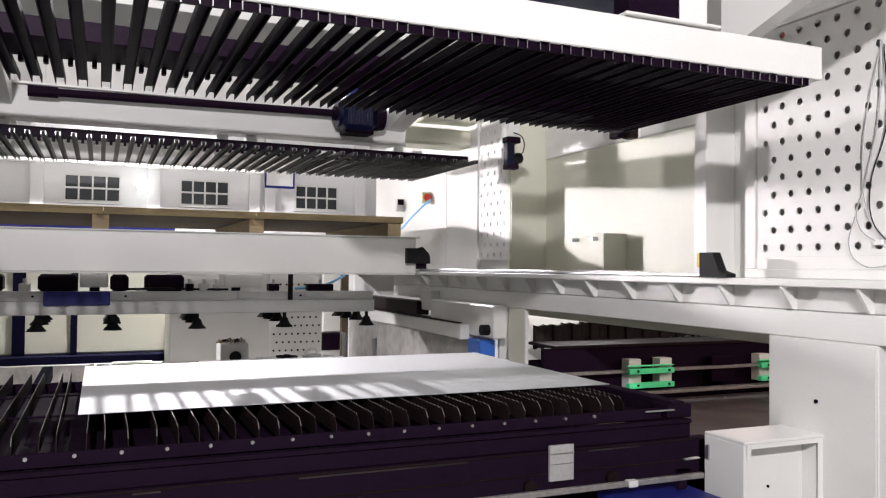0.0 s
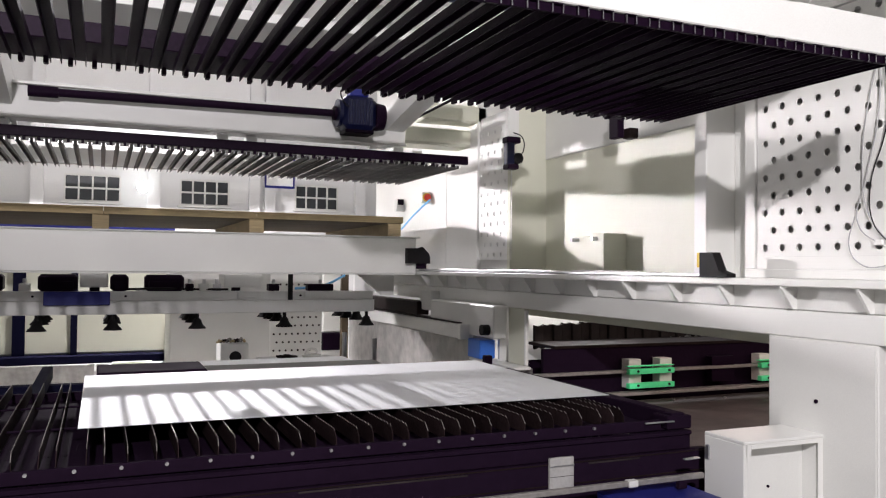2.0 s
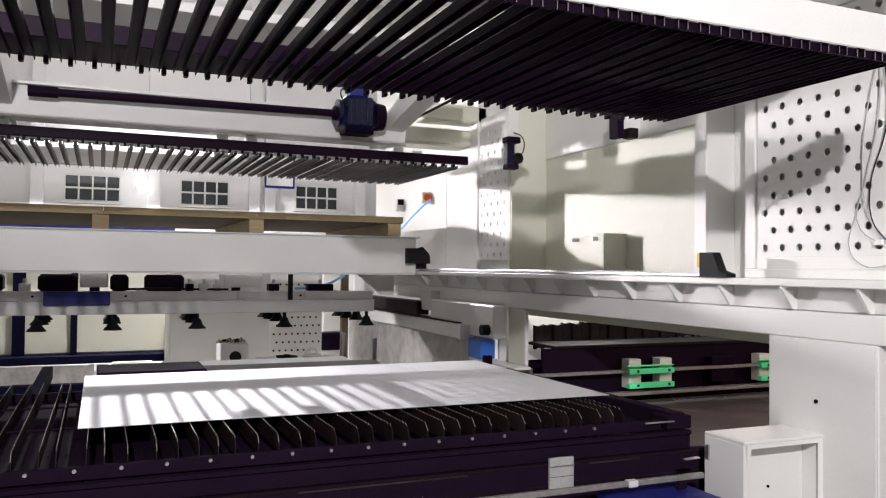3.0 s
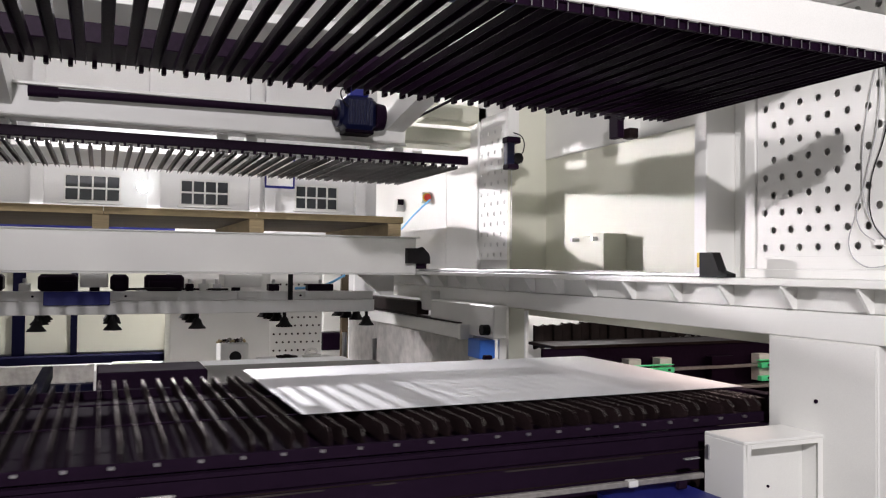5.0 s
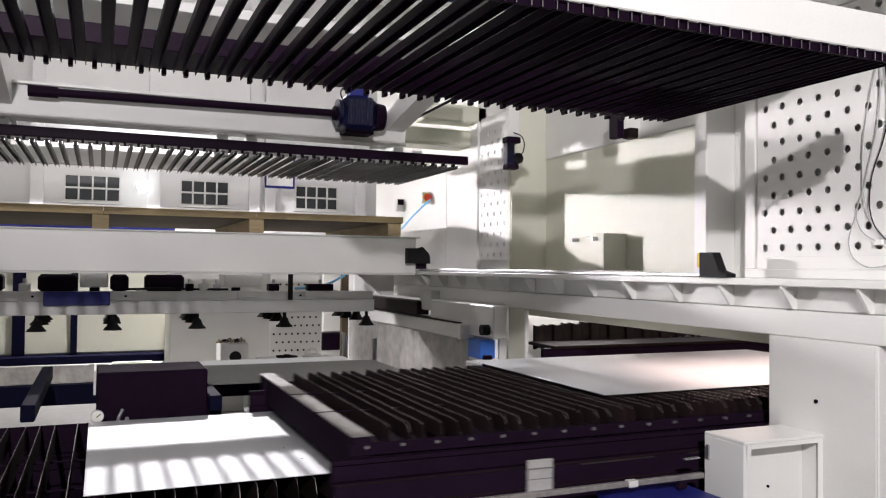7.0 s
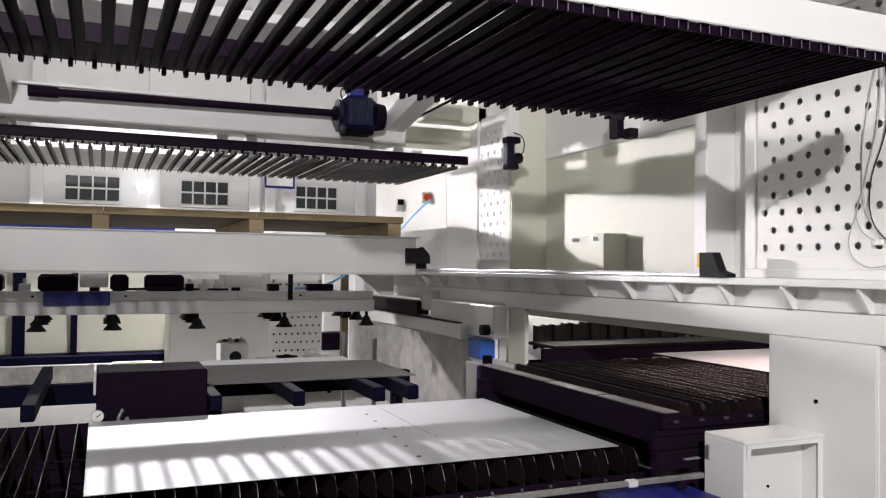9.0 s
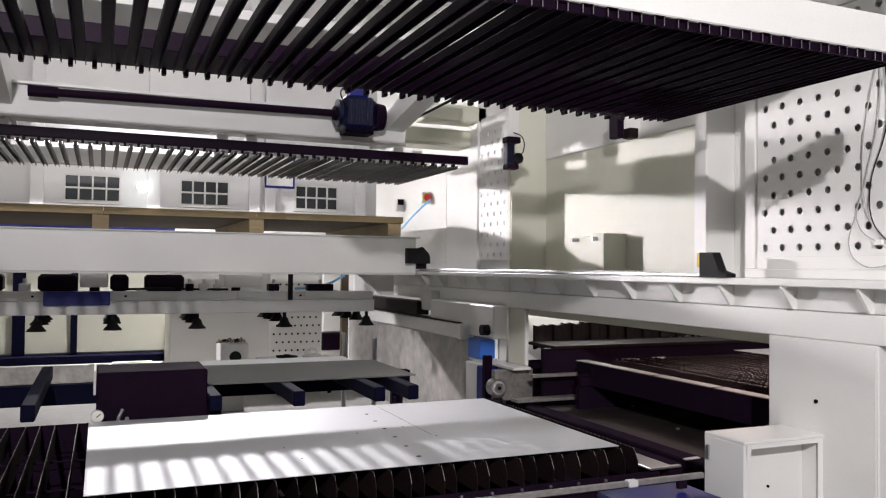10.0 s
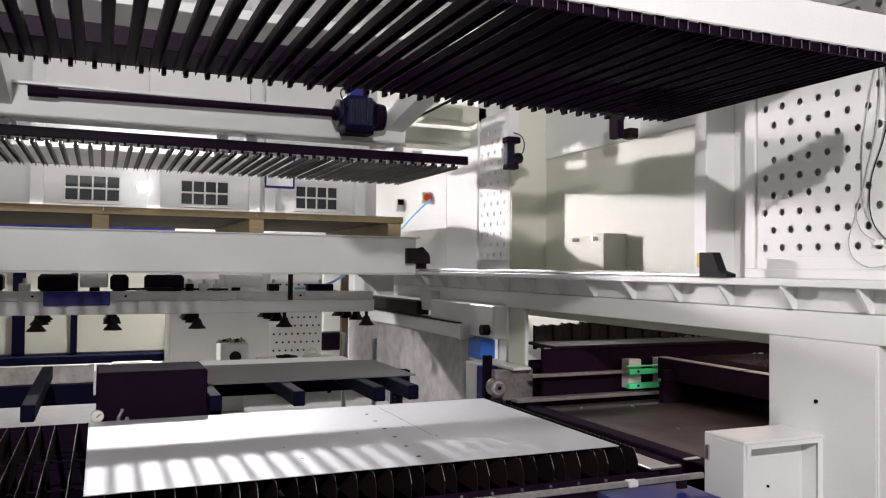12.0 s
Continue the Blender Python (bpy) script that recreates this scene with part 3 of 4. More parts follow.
def exchange_table(label, top, base, y0, y1, x0, x1, pitch, deep, upper):
    """Table whose slats stand from base to top, between x0 and x1; deep is the height of its frame under the slats."""
    t = thing("exchange_table", label, "exchange table", group="exchange tables")
    h = top - base - 0.002
    slats = [slat_mesh(y0, y1, h, True), slat_mesh(y0, y1, h, False)]
    first = x0 + (0.32 if upper else 0.2035)
    for k in range(int((x1 - 0.36 - first) / pitch) + 1):
        piece("slat", slats[random.random() < 0.6], t, first + pitch * k, random.uniform(-0.004, 0.004), base + random.uniform(-0.002, 0), 0, random.uniform(-2.5, 2.5), random.uniform(-0.25, 0.25))
    out = 1 if upper else -1
    for s, y in ((-1, y0 - 0.02), (1, y1 + 0.02)):
        a, b = sorted((y, y - s * 0.03))
        part("slat_rail", B(x0 + 0.1, x1 - 0.2, a, b, base - 0.05, base + 0.012), FRAME, t)
        a, b = sorted((y + s * 0.002, y + s * 0.06 * out))
        part("side_ledge", B(x0, x1 - 0.02, a, b, base - 0.075, base - 0.052), FRAME, t)
        a, b = sorted((y - s * 0.01, y + s * 0.045 * out))
        part("side_web", B(x0, x1 - 0.02, a, b, base - 0.16, base - 0.077), FRAME, t)
        a, b = sorted((y, y + s * 0.075 * out))
        part("side_beam", B(x0, x1 + 0.1, a, b, base - deep, base - 0.162, bevel=0.008), FRAME, t)
        if upper and s < 0:
            for zz in (0.168, 0.285):
                part("edge_bead", T((x0, a - 0.002, base - zz), (x1 + 0.1, a - 0.002, base - zz), 0.004, n=6), DUSTY, t)
            for xx, ww in ((-0.6, 0.5), (0.15, 0.12), (0.9, 0.9), (2.55, 0.35)):
                part("scuffed_strip", B(xx, xx + ww, a - 0.0015, a - 0.0005, base - 0.185, base - 0.176, bevel=0), BED, t, "dusty scuff")
    xe, ye = (x0 + 0.12, y1 + 0.25) if upper else (x0, y1)
    for x, far in ((xe, ye), (x1 - 0.12, y1)):
        part("end_beam", B(x, x + 0.1, y0 - 0.015, far + 0.015, base - 0.16, base + 0.045, bevel=0.006), FRAME, t)
    part("end_plate", B(xe - 0.004, xe + 0.105, y0 - 0.01, ye + 0.01, base + 0.046, base + 0.052, bevel=0.001), RAIL, t, "worn bright end plate")
    for x in (-0.6, 0.9, 2.4):
        part("cross_beam", B(x, x + 0.08, y0 + 0.03, y1 - 0.03, base - 0.16, base - 0.06), FRAME, t)
    if upper:
        part("slag_tray", B(x0 + 0.23, x1 - 0.13, y0 + 0.012, y1 - 0.012, base - 0.058, base - 0.05, bevel=0), FRAME, t)
        # pushed-out corner block and the stop angle at the leading end
        part("corner_block", B(x1 - 0.16, x1 + 0.02, y0 - 0.03, y0 + 0.12, base - 0.05, base + 0.03, bevel=0.006), FRAME, t)
        part("stop_angle", B(x1 - 0.33, x1 - 0.12, y0 - 0.045, y0 - 0.03, base - 0.002, base + 0.006, bevel=0.001), STEEL, t)
    bolt = mesh_of("bolt", T((0, 0, 0), (0, -0.012, 0), 0.009, n=8), STEEL)
    for k in range(24):
        piece("bolt", bolt, t, x0 + BOLT0 + BOLT_PITCH * k, y0 - 0.02, base - 0.005)
    for y in (y0 + 0.7, y0 + 1.4):
        part("tie_rod", T((x0 + 0.1, y, base + 0.05), (x1 - 0.2, y, base + 0.05), 0.006, n=8), FRAME, t)
    if upper:
        for x in (-0.285, 1.045, 2.166, 2.70):
            part("roller", T((x, y0 - 0.125, base - 0.342), (x, y0 - 0.09, base - 0.342), 0.038, n=20), DUSTY, t)
        for bx in (2.285, BX):
            br = part("lock_bracket", B(bx, bx + 0.155, y0 - 0.12, y0 - 0.097, base - 0.325, base - 0.128, bevel=0.004), GALVANISED, t, "bare metal lock bracket")
            part("bracket_crease", B(bx, bx + 0.155, y0 - 0.125, y0 - 0.1205, base - 0.176, base - 0.170, bevel=0), STEEL, br)
            part("bracket_seam", B(bx, bx + 0.155, y0 - 0.122, y0 - 0.1205, base - 0.232, base - 0.230, bevel=0), DUSTY, br)
    return t


upper_table = exchange_table("dark sooty exchange table with upright cutting slats, sliding into the machine", 1.064, 0.968, 3.935, 6.22, -2.03, 3.315, 0.0975, 0.40, True)
lower_table = exchange_table("dark sooty lower exchange table with upright cutting slats", 0.757, 0.592, 4.165, 6.30, -1.79, 3.49, 0.1025, 0.38, False)
# dark sheet added in place of the shade beneath the lower slats
part("dark_underlay", B(-1.75, 3.3, 4.25, 6.15, 0.30, 0.31, bevel=0), FRAME, lower_table)
part("rear_apron", B(-1.78, 3.3, 6.325, 6.34, 0.20, 0.735, bevel=0.002), FRAME, lower_table)
part("end_plate", B(3.20, 3.44, 4.12, 4.56, 0.62, 0.635), STEEL, lower_table)
upper_sheet = solid("metal_sheet", B(-0.088, 3.05, 4.357, 6.38, 1.065, 1.069, bevel=0.001), SHEET, "bare bright metal sheet on the upper exchange table", "metal sheet", group="metal sheets")


def holed_sheet():
    s = solid("metal_sheet", B(-0.055, 3.05, 4.245, 6.20, 0.759, 0.763, bevel=0.001), SHEET, "bare bright metal sheet with drilled holes, on the lower table", "metal sheet", group="metal sheets")
    hole = T((0, 0, 0), (0, 0, 0.0008), 0.016, n=16)
    me = mesh_of("hole", hole, RUBBER)
    for k in range(6):
        piece("hole", me, s, 1.88 - 0.025 * k, 5.83 - 0.28 * k, 0.7634)
    small = mesh_of("hole", T((0, 0, 0), (0, 0, 0.0008), 0.008, n=12), RUBBER)
    for x, y in ((1.02, 4.75), (1.06, 4.45), (1.9, 5.1), (2.0, 4.75), (0.9, 5.2), (1.55, 5.0)):
        piece("hole", small, s, x * 1.037, y * 1.037, 0.7634)
    part("scored_line", B(2.058, 2.062, 4.98, 6.19, 0.7632, 0.7636, bevel=0), DUSTY, s)
    return s


lower_sheet = holed_sheet()

# guide rail and blue trough in front of the lower table
gr = thing("guide_rail", "worn steel guide rail along the lower table", "rail", 0.605, 3.627, 0.7175)
part("bar", B(0, 2.56, -0.03, 0.0, -0.012, 0.018), RAIL, gr)
part("bracket", B(2.04, 2.10, -0.04, 0.008, -0.015, 0.021), GREY_WHITE, gr)
part("bent_tab", B(2.42, 2.52, -0.045, -0.012, 0.018, 0.024, m=pose(0, 0, 0, 0, -2, 0)), STEEL, gr)
for x in (0.1, 1.2):
    part("stand", B(x, x + 0.05, -0.03, 0.0, -0.7175, -0.012), FRAME, gr)
part("stand", B(2.38, 2.44, -0.03, 0.0, -0.058, -0.012), FRAME, gr)
bt = thing("scrap_trough", "blue painted steel scrap trough under the tables", "trough")
part("front", B(2.566, 3.135, 3.172, 3.20, 0.0, 0.63), BLUE, bt)
part("lid", B(2.566, 3.135, 3.172, 3.78, 0.63, 0.644), BLUE, bt)
part("side", B(2.566, 2.594, 3.20, 3.78, 0.0, 0.63), BLUE, bt)
part("side", B(3.107, 3.135, 3.20, 3.78, 0.0, 0.63), BLUE, bt)
for x in (2.66, 2.80, 2.985):
    part("screw", T((x, 3.228, 0.644), (x, 3.228, 0.649), 0.01, n=10), STEEL, bt)

# ---- loading trolley behind the tables ----
tr = thing("loading_trolley", "dark blue loading trolley with box-section arms", "trolley")
for x in (-0.5, 0.79, 1.44, 2.12, 2.42):
    part("arm", B(x, x + 0.095, 6.36, 8.7, 0.76, 0.88, bevel=0.008), NAVY, tr)
part("back_beam", B(-1.6, 3.2, 8.36, 8.5, 0.55, 0.738, bevel=0.008), NAVY, tr)
for x in (-1.5, 3.0):
    for y in (8.43,):
        part("leg", B(x, x + 0.1, y - 0.04, y + 0.04, 0, 0.63 if y > 8 else 0.66), NAVY, tr)
pile = thing("sheet_stack", "stack of dull grey metal sheets, a strip behind painted white as if lit", "sheet stack")
for k in range(2):
    part("sheet", B(0.86 - 0.01 * k, 2.70, 6.92, 8.18 + 0.006 * k, 0.881 + 0.006 * k, 0.886 + 0.006 * k, bevel=0), DULL_SHEET, pile)
# rear sheet strip, its reflected light put into the colour
part("lit_sheet", B(0.9, 2.48, 8.19, 8.60, 0.881, 0.893, bevel=0), LIT_STRIP, pile, "sheet strip painted white for the light on it")
bb = thing("drive_box", "matt black sheet metal drive housing behind the tables", "housing")
part("housing", B(-0.01, 0.79, 6.5, 7.05, 0.46, 1.07, bevel=0.012), FRAME, bb)
part("flange", B(0.79, 0.90, 6.5, 6.75, 0.46, 0.86, bevel=0.008), FRAME, bb)
part("stand", B(0.05, 0.75, 6.6, 6.98, 0.0, 0.46), FRAME, bb)
part("edge_strip", B(-0.03, -0.012, 6.55, 7.0, 0.9, 1.08, bevel=0.003), GREY_WHITE, bb)
ga = thing("pressure_gauge", "round pressure gauge with a pale dial", "gauge", 0.0, 6.25, 0.79)
part("case", T((0, 0.04, 0), (0, 0.0, 0), 0.044, n=28), STEEL, ga)
part("dial", T((0, 0.0, 0), (0, -0.003, 0), 0.038, n=28), DIAL, ga)
part("needle", B(-0.003, 0.003, -0.006, -0.003, -0.008, 0.03, bevel=0, m=pose(0, 0, 0, 0, 50, 0)), RUBBER, ga)
part("stem", T((0, 0.03, -0.35), (0, 0.03, -0.05), 0.012), STEEL, ga)
va = thing("air_valve", "small chrome air valve with a bent pipe", "valve", 0.17, 6.28, 0.66)
wire("pipe", [(0, 0, 0), (-0.03, 0, 0.08), (0.0, 0, 0.17)], 0.012, STEEL, va)
part("cap", T((0.03, -0.01, 0.1), (0.03, -0.03, 0.1), 0.015), STEEL, va)
part("block", B(0.02, 0.14, -0.03, 0.06, -0.02, 0.05), GREY_WHITE, va)

# ---- far gantry: beam, pallet, suction gripper ----
gb = thing("gantry_beam", "white box-section gantry beam on side rails", "beam")
part("beam", B(-2.6, 3.66, 9.40, 9.75, 1.80, 2.25, bevel=0.012), WHITE, gb)
part("top_plate", B(-2.6, 3.70, 9.38, 9.78, 2.251, 2.265, bevel=0.003), WHITE, gb)
part("foot_lip", B(-2.6, 3.64, 9.385, 9.78, 1.785, 1.799, bevel=0.003), GREY_WHITE, gb)
part("end_clamp", PR([(3.50, 1.93), (3.50, 2.12), (3.66, 2.12), (3.70, 2.14), (3.78, 2.06), (3.80, 2.02), (3.80, 1.93)], 9.28, 9.37), RUBBER, gb)
part("end_carriage", B(3.66, 3.80, 9.4, 9.75, 1.864, 2.1), BLACK, gb)

pa = thing("wooden_pallet", "pale wooden pallet lying on the gantry beam", "pallet")
# deck boards carry the underside's shade in their colour
plank = mesh_of("deck_board", B(-2.4, 3.47, 0, 0.236, 0, 0.03, bevel=0.003), PALLET_DARK)
for k in range(13):
    piece("deck_board", plank, pa, 0, 9.40 + k * 0.24, 2.425)
for x in (-1.9, -0.09, 1.58, 3.28):
    part("stringer", B(x, x + 0.17, 9.40, 12.4, 2.268, 2.424, bevel=0.006), WOOD, pa)
for k, (a, b) in enumerate(((-2.4, 0.02), (0.024, 1.66), (1.664, 3.47))):
    part("edge_board", B(a, b, 9.376, 9.398, 2.425 + 0.003 * k, 2.508, bevel=0.003), WOOD, pa)

gp = thing("suction_gripper", "grey-white vacuum gripper beam with black suction cups", "gripper")
part("beam", B(-2.4, 2.98, 9.0, 9.12, 1.36, 1.50, bevel=0.006), GREY_WHITE, gp)
part("upper_channel", B(-2.4, 2.97, 9.02, 9.14, 1.502, 1.60, bevel=0.006), GREY_WHITE, gp)
for y in (9.4, 9.8, 10.2):
    part("rear_beam", B(-2.4, 2.95, y, y + 0.1, 1.40, 1.56, bevel=0.006), GREY_WHITE, gp)
for x in (-1.6, 0.4, 2.5):
    part("cross_bar", B(x, x + 0.1, 9.0, 10.3, 1.561, 1.60), GREY_WHITE, gp)
part("blue_block", B(-0.52, 0.10, 8.95, 9.0, 1.46, 1.60, bevel=0.005), BLUE, gp, "blue steel block")
for x, w in ((-0.58, 0.37), (0.10, 0.18), (0.44, 0.40), (-1.25, 0.36)):
    mo = part("drive_motor", B(x, x + w, 9.05, 9.3, 1.60, 1.775, bevel=0.03), BLACK, gp)
    part("motor_foot", B(x + 0.04, x + w - 0.04, 9.02, 9.06, 1.60, 1.70), BLACK, gp)
for x in (-0.19, 1.26):
    part("hanger", B(x, x + (0.27 if x < 0 else 0.42), 9.06, 9.5, 1.64, 1.784, bevel=0.01), WHITE, gp)
    part("hanger_neck", T((x + 0.14, 9.15, 1.58), (x + 0.14, 9.15, 1.65), 0.05), BLACK, gp)
for x, w, mat in ((1.0, 0.1, GREY_WHITE), (1.14, 0.09, STEEL), (1.75, 0.12, BLACK), (-0.75, 0.1, GREY_WHITE), (2.2, 0.3, BLACK), (0.86, 0.08, BLACK)):
    vb_ = part("valve_block", B(x, x + w, 9.06, 9.2, 1.60, 1.68, bevel=0.008), mat, gp)
    part("fitting", T((x + w / 2, 9.1, 1.68), (x + w / 2, 9.1, 1.73), 0.018, n=10), STEEL, vb_)
for x0_, x1_ in ((0.32, 1.25), (1.4, 1.66), (2.15, 2.9)):
    part("cover_strip", B(x0_, x1_, 8.99, 9.018, 1.53, 1.598, bevel=0.003), GREY_WHITE, gp)
wire("hose", [(0.25, 9.1, 1.62), (0.6, 9.0, 1.63), (0.95, 9.08, 1.62), (1.3, 9.02, 1.62)], 0.012, RUBBER, gp)
part("energy_chain", T((1.98, 8.99, 1.50), (1.98, 8.99, 1.79), 0.028, n=10), RUBBER, gp)
for x in (-0.62, 0.25, 1.1, 2.1, 2.75):
    part("joint_screw", T((x, 8.995, 1.55), (x, 9.02, 1.55), 0.012, n=10), BLACK, gp)


def cup_mesh():
    bm = bmesh.new()
    for za, zb, ra, rb in ((-0.20, -0.17, 0.095, 0.08), (-0.17, -0.13, 0.075, 0.05), (-0.13, -0.10, 0.055, 0.04), (-0.10, -0.07, 0.05, 0.03), (-0.07, 0.0, 0.02, 0.02)):
        tube(bm, (0, 0, za * 0.82), (0, 0, zb * 0.82), ra, rb, n=16)
    return mesh_of("suction_cup", bm, RUBBER)


cup = cup_mesh()
for x in (-0.58, 0.13, 0.98, 1.93, 2.90):
    for r, y in enumerate((9.05, 9.45, 9.85, 10.25)):
        piece("suction_cup", cup, gp, x, y, 1.36 + (0.04 if r else 0))
wire("air_hose", [(2.1, 9.3, 1.62), (2.45, 9.3, 1.66), (2.7, 9.28, 1.78)], 0.014, HOSE_BLUE, gp, "pale blue air hose")

# ---- lift frame overhead ----
lf = thing("sheet_lifter", "white steel sheet lifter with a drive shaft overhead", "lifter")
part("cross_beam", B(-1.2, 3.2, 8.60, 8.85, 3.28, 3.60, bevel=0.01), GREY_WHITE, lf)
part("beam_lip", B(-1.2, 3.2, 8.55, 8.60, 3.27, 3.286), GREY_WHITE, lf)
part("beam_cap", B(-1.2, 3.2, 8.56, 8.86, 3.601, 3.63), WHITE, lf)
part("rear_beam", B(-1.6, 3.4, 9.6, 9.8, 3.5, 3.72, bevel=0.01), WHITE, lf)
part("shaft", T((-0.66, 8.48, 3.52), (2.38, 8.48, 3.56), 0.04, n=16), BLACK, lf, "black drive shaft")
part("coupling", T((-0.66, 8.48, 3.52), (-0.40, 8.48, 3.523), 0.055, n=16), BLACK, lf)
mo = part("drive_motor", B(2.37, 2.74, 8.26, 8.56, 3.37, 3.73, bevel=0.045), DARK_BLUE, lf, "dark blue geared motor with cooling fins")
part("motor_flange", T((2.33, 8.41, 3.55), (2.37, 8.41, 3.55), 0.15, n=28), DARK_BLUE, mo)
part("shaft_hub", T((2.30, 8.44, 3.55), (2.33, 8.44, 3.55), 0.075, n=20), BLACK, mo)
fin = mesh_of("cooling_fin", B(-0.004, 0.004, 8.245, 8.27, 3.42, 3.68, bevel=0.002), DARK_BLUE)
for k in range(9):
    piece("cooling_fin", fin, mo, 2.43 + 0.032 * k)
part("fan_cover", T((2.74, 8.41, 3.54), (2.86, 8.41, 3.54), 0.16, 0.14, n=28), BLACK, mo)
part("terminal_box", B(2.45, 2.66, 8.30, 8.46, 3.732, 3.82, bevel=0.012), BLUE, mo, "brighter blue terminal box")
part("motor_foot", B(2.40, 2.72, 8.30, 8.54, 3.33, 3.37), BLACK, mo)
wire("cable", [(2.36, 8.3, 3.80), (2.32, 8.22, 3.72), (2.36, 8.2, 3.62), (2.42, 8.25, 3.60)], 0.008, RUBBER, mo)
part("side_arm", PR([(8.5, 3.20), (8.5, 3.45), (6.2, 3.9), (6.2, 3.62)], 2.72, 2.92, axis="x"), WHITE, lf)
part("side_arm", PR([(8.5, 3.16), (8.5, 3.45), (6.2, 3.9), (6.2, 3.62)], -1.0, -0.74, axis="x"), WHITE, lf)
# slanted plate added to cast the shadow on the tower's upper panels
part("shade_arm", PR([(1.8, 3.55), (3.4, 3.06), (3.4, 3.9), (1.8, 4.3)], 3.1, 3.2, axis="x"), WHITE, lf)
part("end_beam", B(3.05, 4.1, 8.5, 8.9, 3.30, 3.50, bevel=0.03), CREAM, lf)
part("end_beam_top", B(3.3, 4.1, 8.3, 8.6, 3.55, 3.75, bevel=0.02), CREAM, lf)
part("stay_rod", T((3.05, 8.4, 3.46), (3.25, 6.6, 3.60), 0.015), BLACK, lf)
for x in (-1.1, 3.06):
    part("slide_beam", B(x, x + 0.12, 3.3, 4.1, 3.0, 3.1), GREY_WHITE, lf)
    part("slide_beam", B(x, x + 0.12, 8.02, 9.6, 3.06, 3.14), GREY_WHITE, lf)
part("roof_plate", B(-1.6, 2.9, 4.8, 5.28, 3.34, 3.40), GREY_WHITE, lf)
part("roof_plate", B(-1.6, 2.9, 5.75, 6.3, 3.36, 3.42), GREY_WHITE, lf)
part("drive_tray", B(1.1, 2.7, 3.4, 3.95, 3.32, 3.36), BLUE, lf, "blue drive tray")
part("tray_beam", B(1.80, 1.92, 2.5, 5.9, 3.26, 3.33), GREY_WHITE, lf)
part("hanger_bar", B(-1.2, 3.3, 8.3, 8.36, 3.03, 3.06), GREY_WHITE, lf)
part("guide_column", B(4.14, 4.24, 8.4, 8.5, 1.836, 5.2), WHITE, lf)

# the drive group hangs a little nearer than its ties, the rear beam farther off
for ob, f in [(o, 0.92) for o in lf.children if o.name.split(".")[0] in ("cross_beam", "beam_lip", "beam_cap", "shaft", "coupling", "drive_motor", "hanger_bar")] + [(o, 1.35) for o in lf.children if o.name.startswith("rear_beam")]:
    ob.matrix_basis = Matrix.Translation(Vector(EYE) * (1 - f)) @ Matrix.Scale(f, 4)
for x in (-0.87, 1.01, 1.29, 2.82):
    part("hanger", B(x, x + 0.11, 7.93, 8.11, 2.94, 3.15), GREY_WHITE, lf)
# ---- the far machines ----
CRANE_Z0, CRANE_Z1 = 4.62, 5.3
fm = thing("press_cabinet", "cream machine cabinet with a dark blue base", "machine")
part("body", B(-4.6, 1.15, 14.2, 15.4, 0.43, 2.3, bevel=0.03), CREAM, fm)
part("plinth", B(-4.7, 1.2, 14.0, 15.4, 0.0, 0.288, bevel=0.01), STAINED_DARKENED, fm, "mottled beige plinth")
part("base", B(-4.7, 1.2, 14.05, 15.4, 0.29, 0.428, bevel=0.02), NAVY, fm)
for x in (-1.25, -0.42):
    part("upright", B(x, x + (0.18 if x < -1 else 0.1), 14.15, 14.2, 0.43, 2.3), NAVY, fm)
part("blue_top", B(-4.6, 1.15, 14.15, 14.3, 2.31, 2.5), BLUE, fm)
bo = thing("board_pile", "pale boards lying on a low dark trestle", "boards")
part("trestle", B(0.12, 1.1, 13.56, 13.86, 0.0, 0.259), FRAME, bo)
part("board", B(0.15, 0.95, 13.7, 13.85, 0.26, 0.295), GREY_WHITE, bo)
part("board", B(0.2, 0.8, 13.72, 13.84, 0.296, 0.33), CREAM, bo)
part("board", B(0.6, 1.1, 13.58, 13.68, 0.26, 0.29), CREAM, bo)
wt = thing("work_table", "low grey work table in the hall", "table")
part("tabletop", B(2.2, 3.3, 11.4, 12.3, 0.47, 0.50), GREY_WALL, wt)
for x in (2.4, 3.15):
    for y in (11.65, 12.2):
        part("leg", B(x, x + 0.05, y, y + 0.05, 0, 0.47), FRAME, wt)
ht = thing("hand_tool", "small white hand tool with a handle", "tool", 2.98, 12.0, 0.501)
part("body", B(-0.14, 0.14, -0.05, 0.05, 0.0, 0.05, bevel=0.02), WHITE, ht)
wire("handle", [(-0.1, 0, 0.04), (-0.06, 0, 0.11), (0.06, 0, 0.11), (0.1, 0, 0.04)], 0.016, WHITE, ht)
rg = thing("rag_heap", "crumpled dark rags on the work table", "rags", 2.6, 12.0, 0.501)
for k in range(5):
    part("rag", B(-0.08, 0.08, -0.05, 0.05, 0.0, 0.03, bevel=0.012, m=pose(0.04 * k - 0.08, 0.03 * (k % 2), 0.012 * (k % 3), 0, 12 - 5 * k, 40 * k)), DUSTY, rg)
pn = thing("clamp_pins", "two short black clamp pins behind the sheet", "pins", 2.28, 6.32, 0.66)
part("pin", T((0, 0, 0), (0, 0, 0.14), 0.012, n=10), BLACK, pn)
part("pin", T((0.06, 0, 0), (0.06, 0, 0.15), 0.012, n=10), BLACK, pn)
part("bar", B(-0.06, 0.12, -0.015, 0.015, -0.03, 0.0), BLACK, pn)
part("stand", B(0.0, 0.05, -0.012, 0.012, -0.66, -0.03), BLACK, pn)
wc = thing("white_cabinet", "plain white steel cabinet", "cabinet")
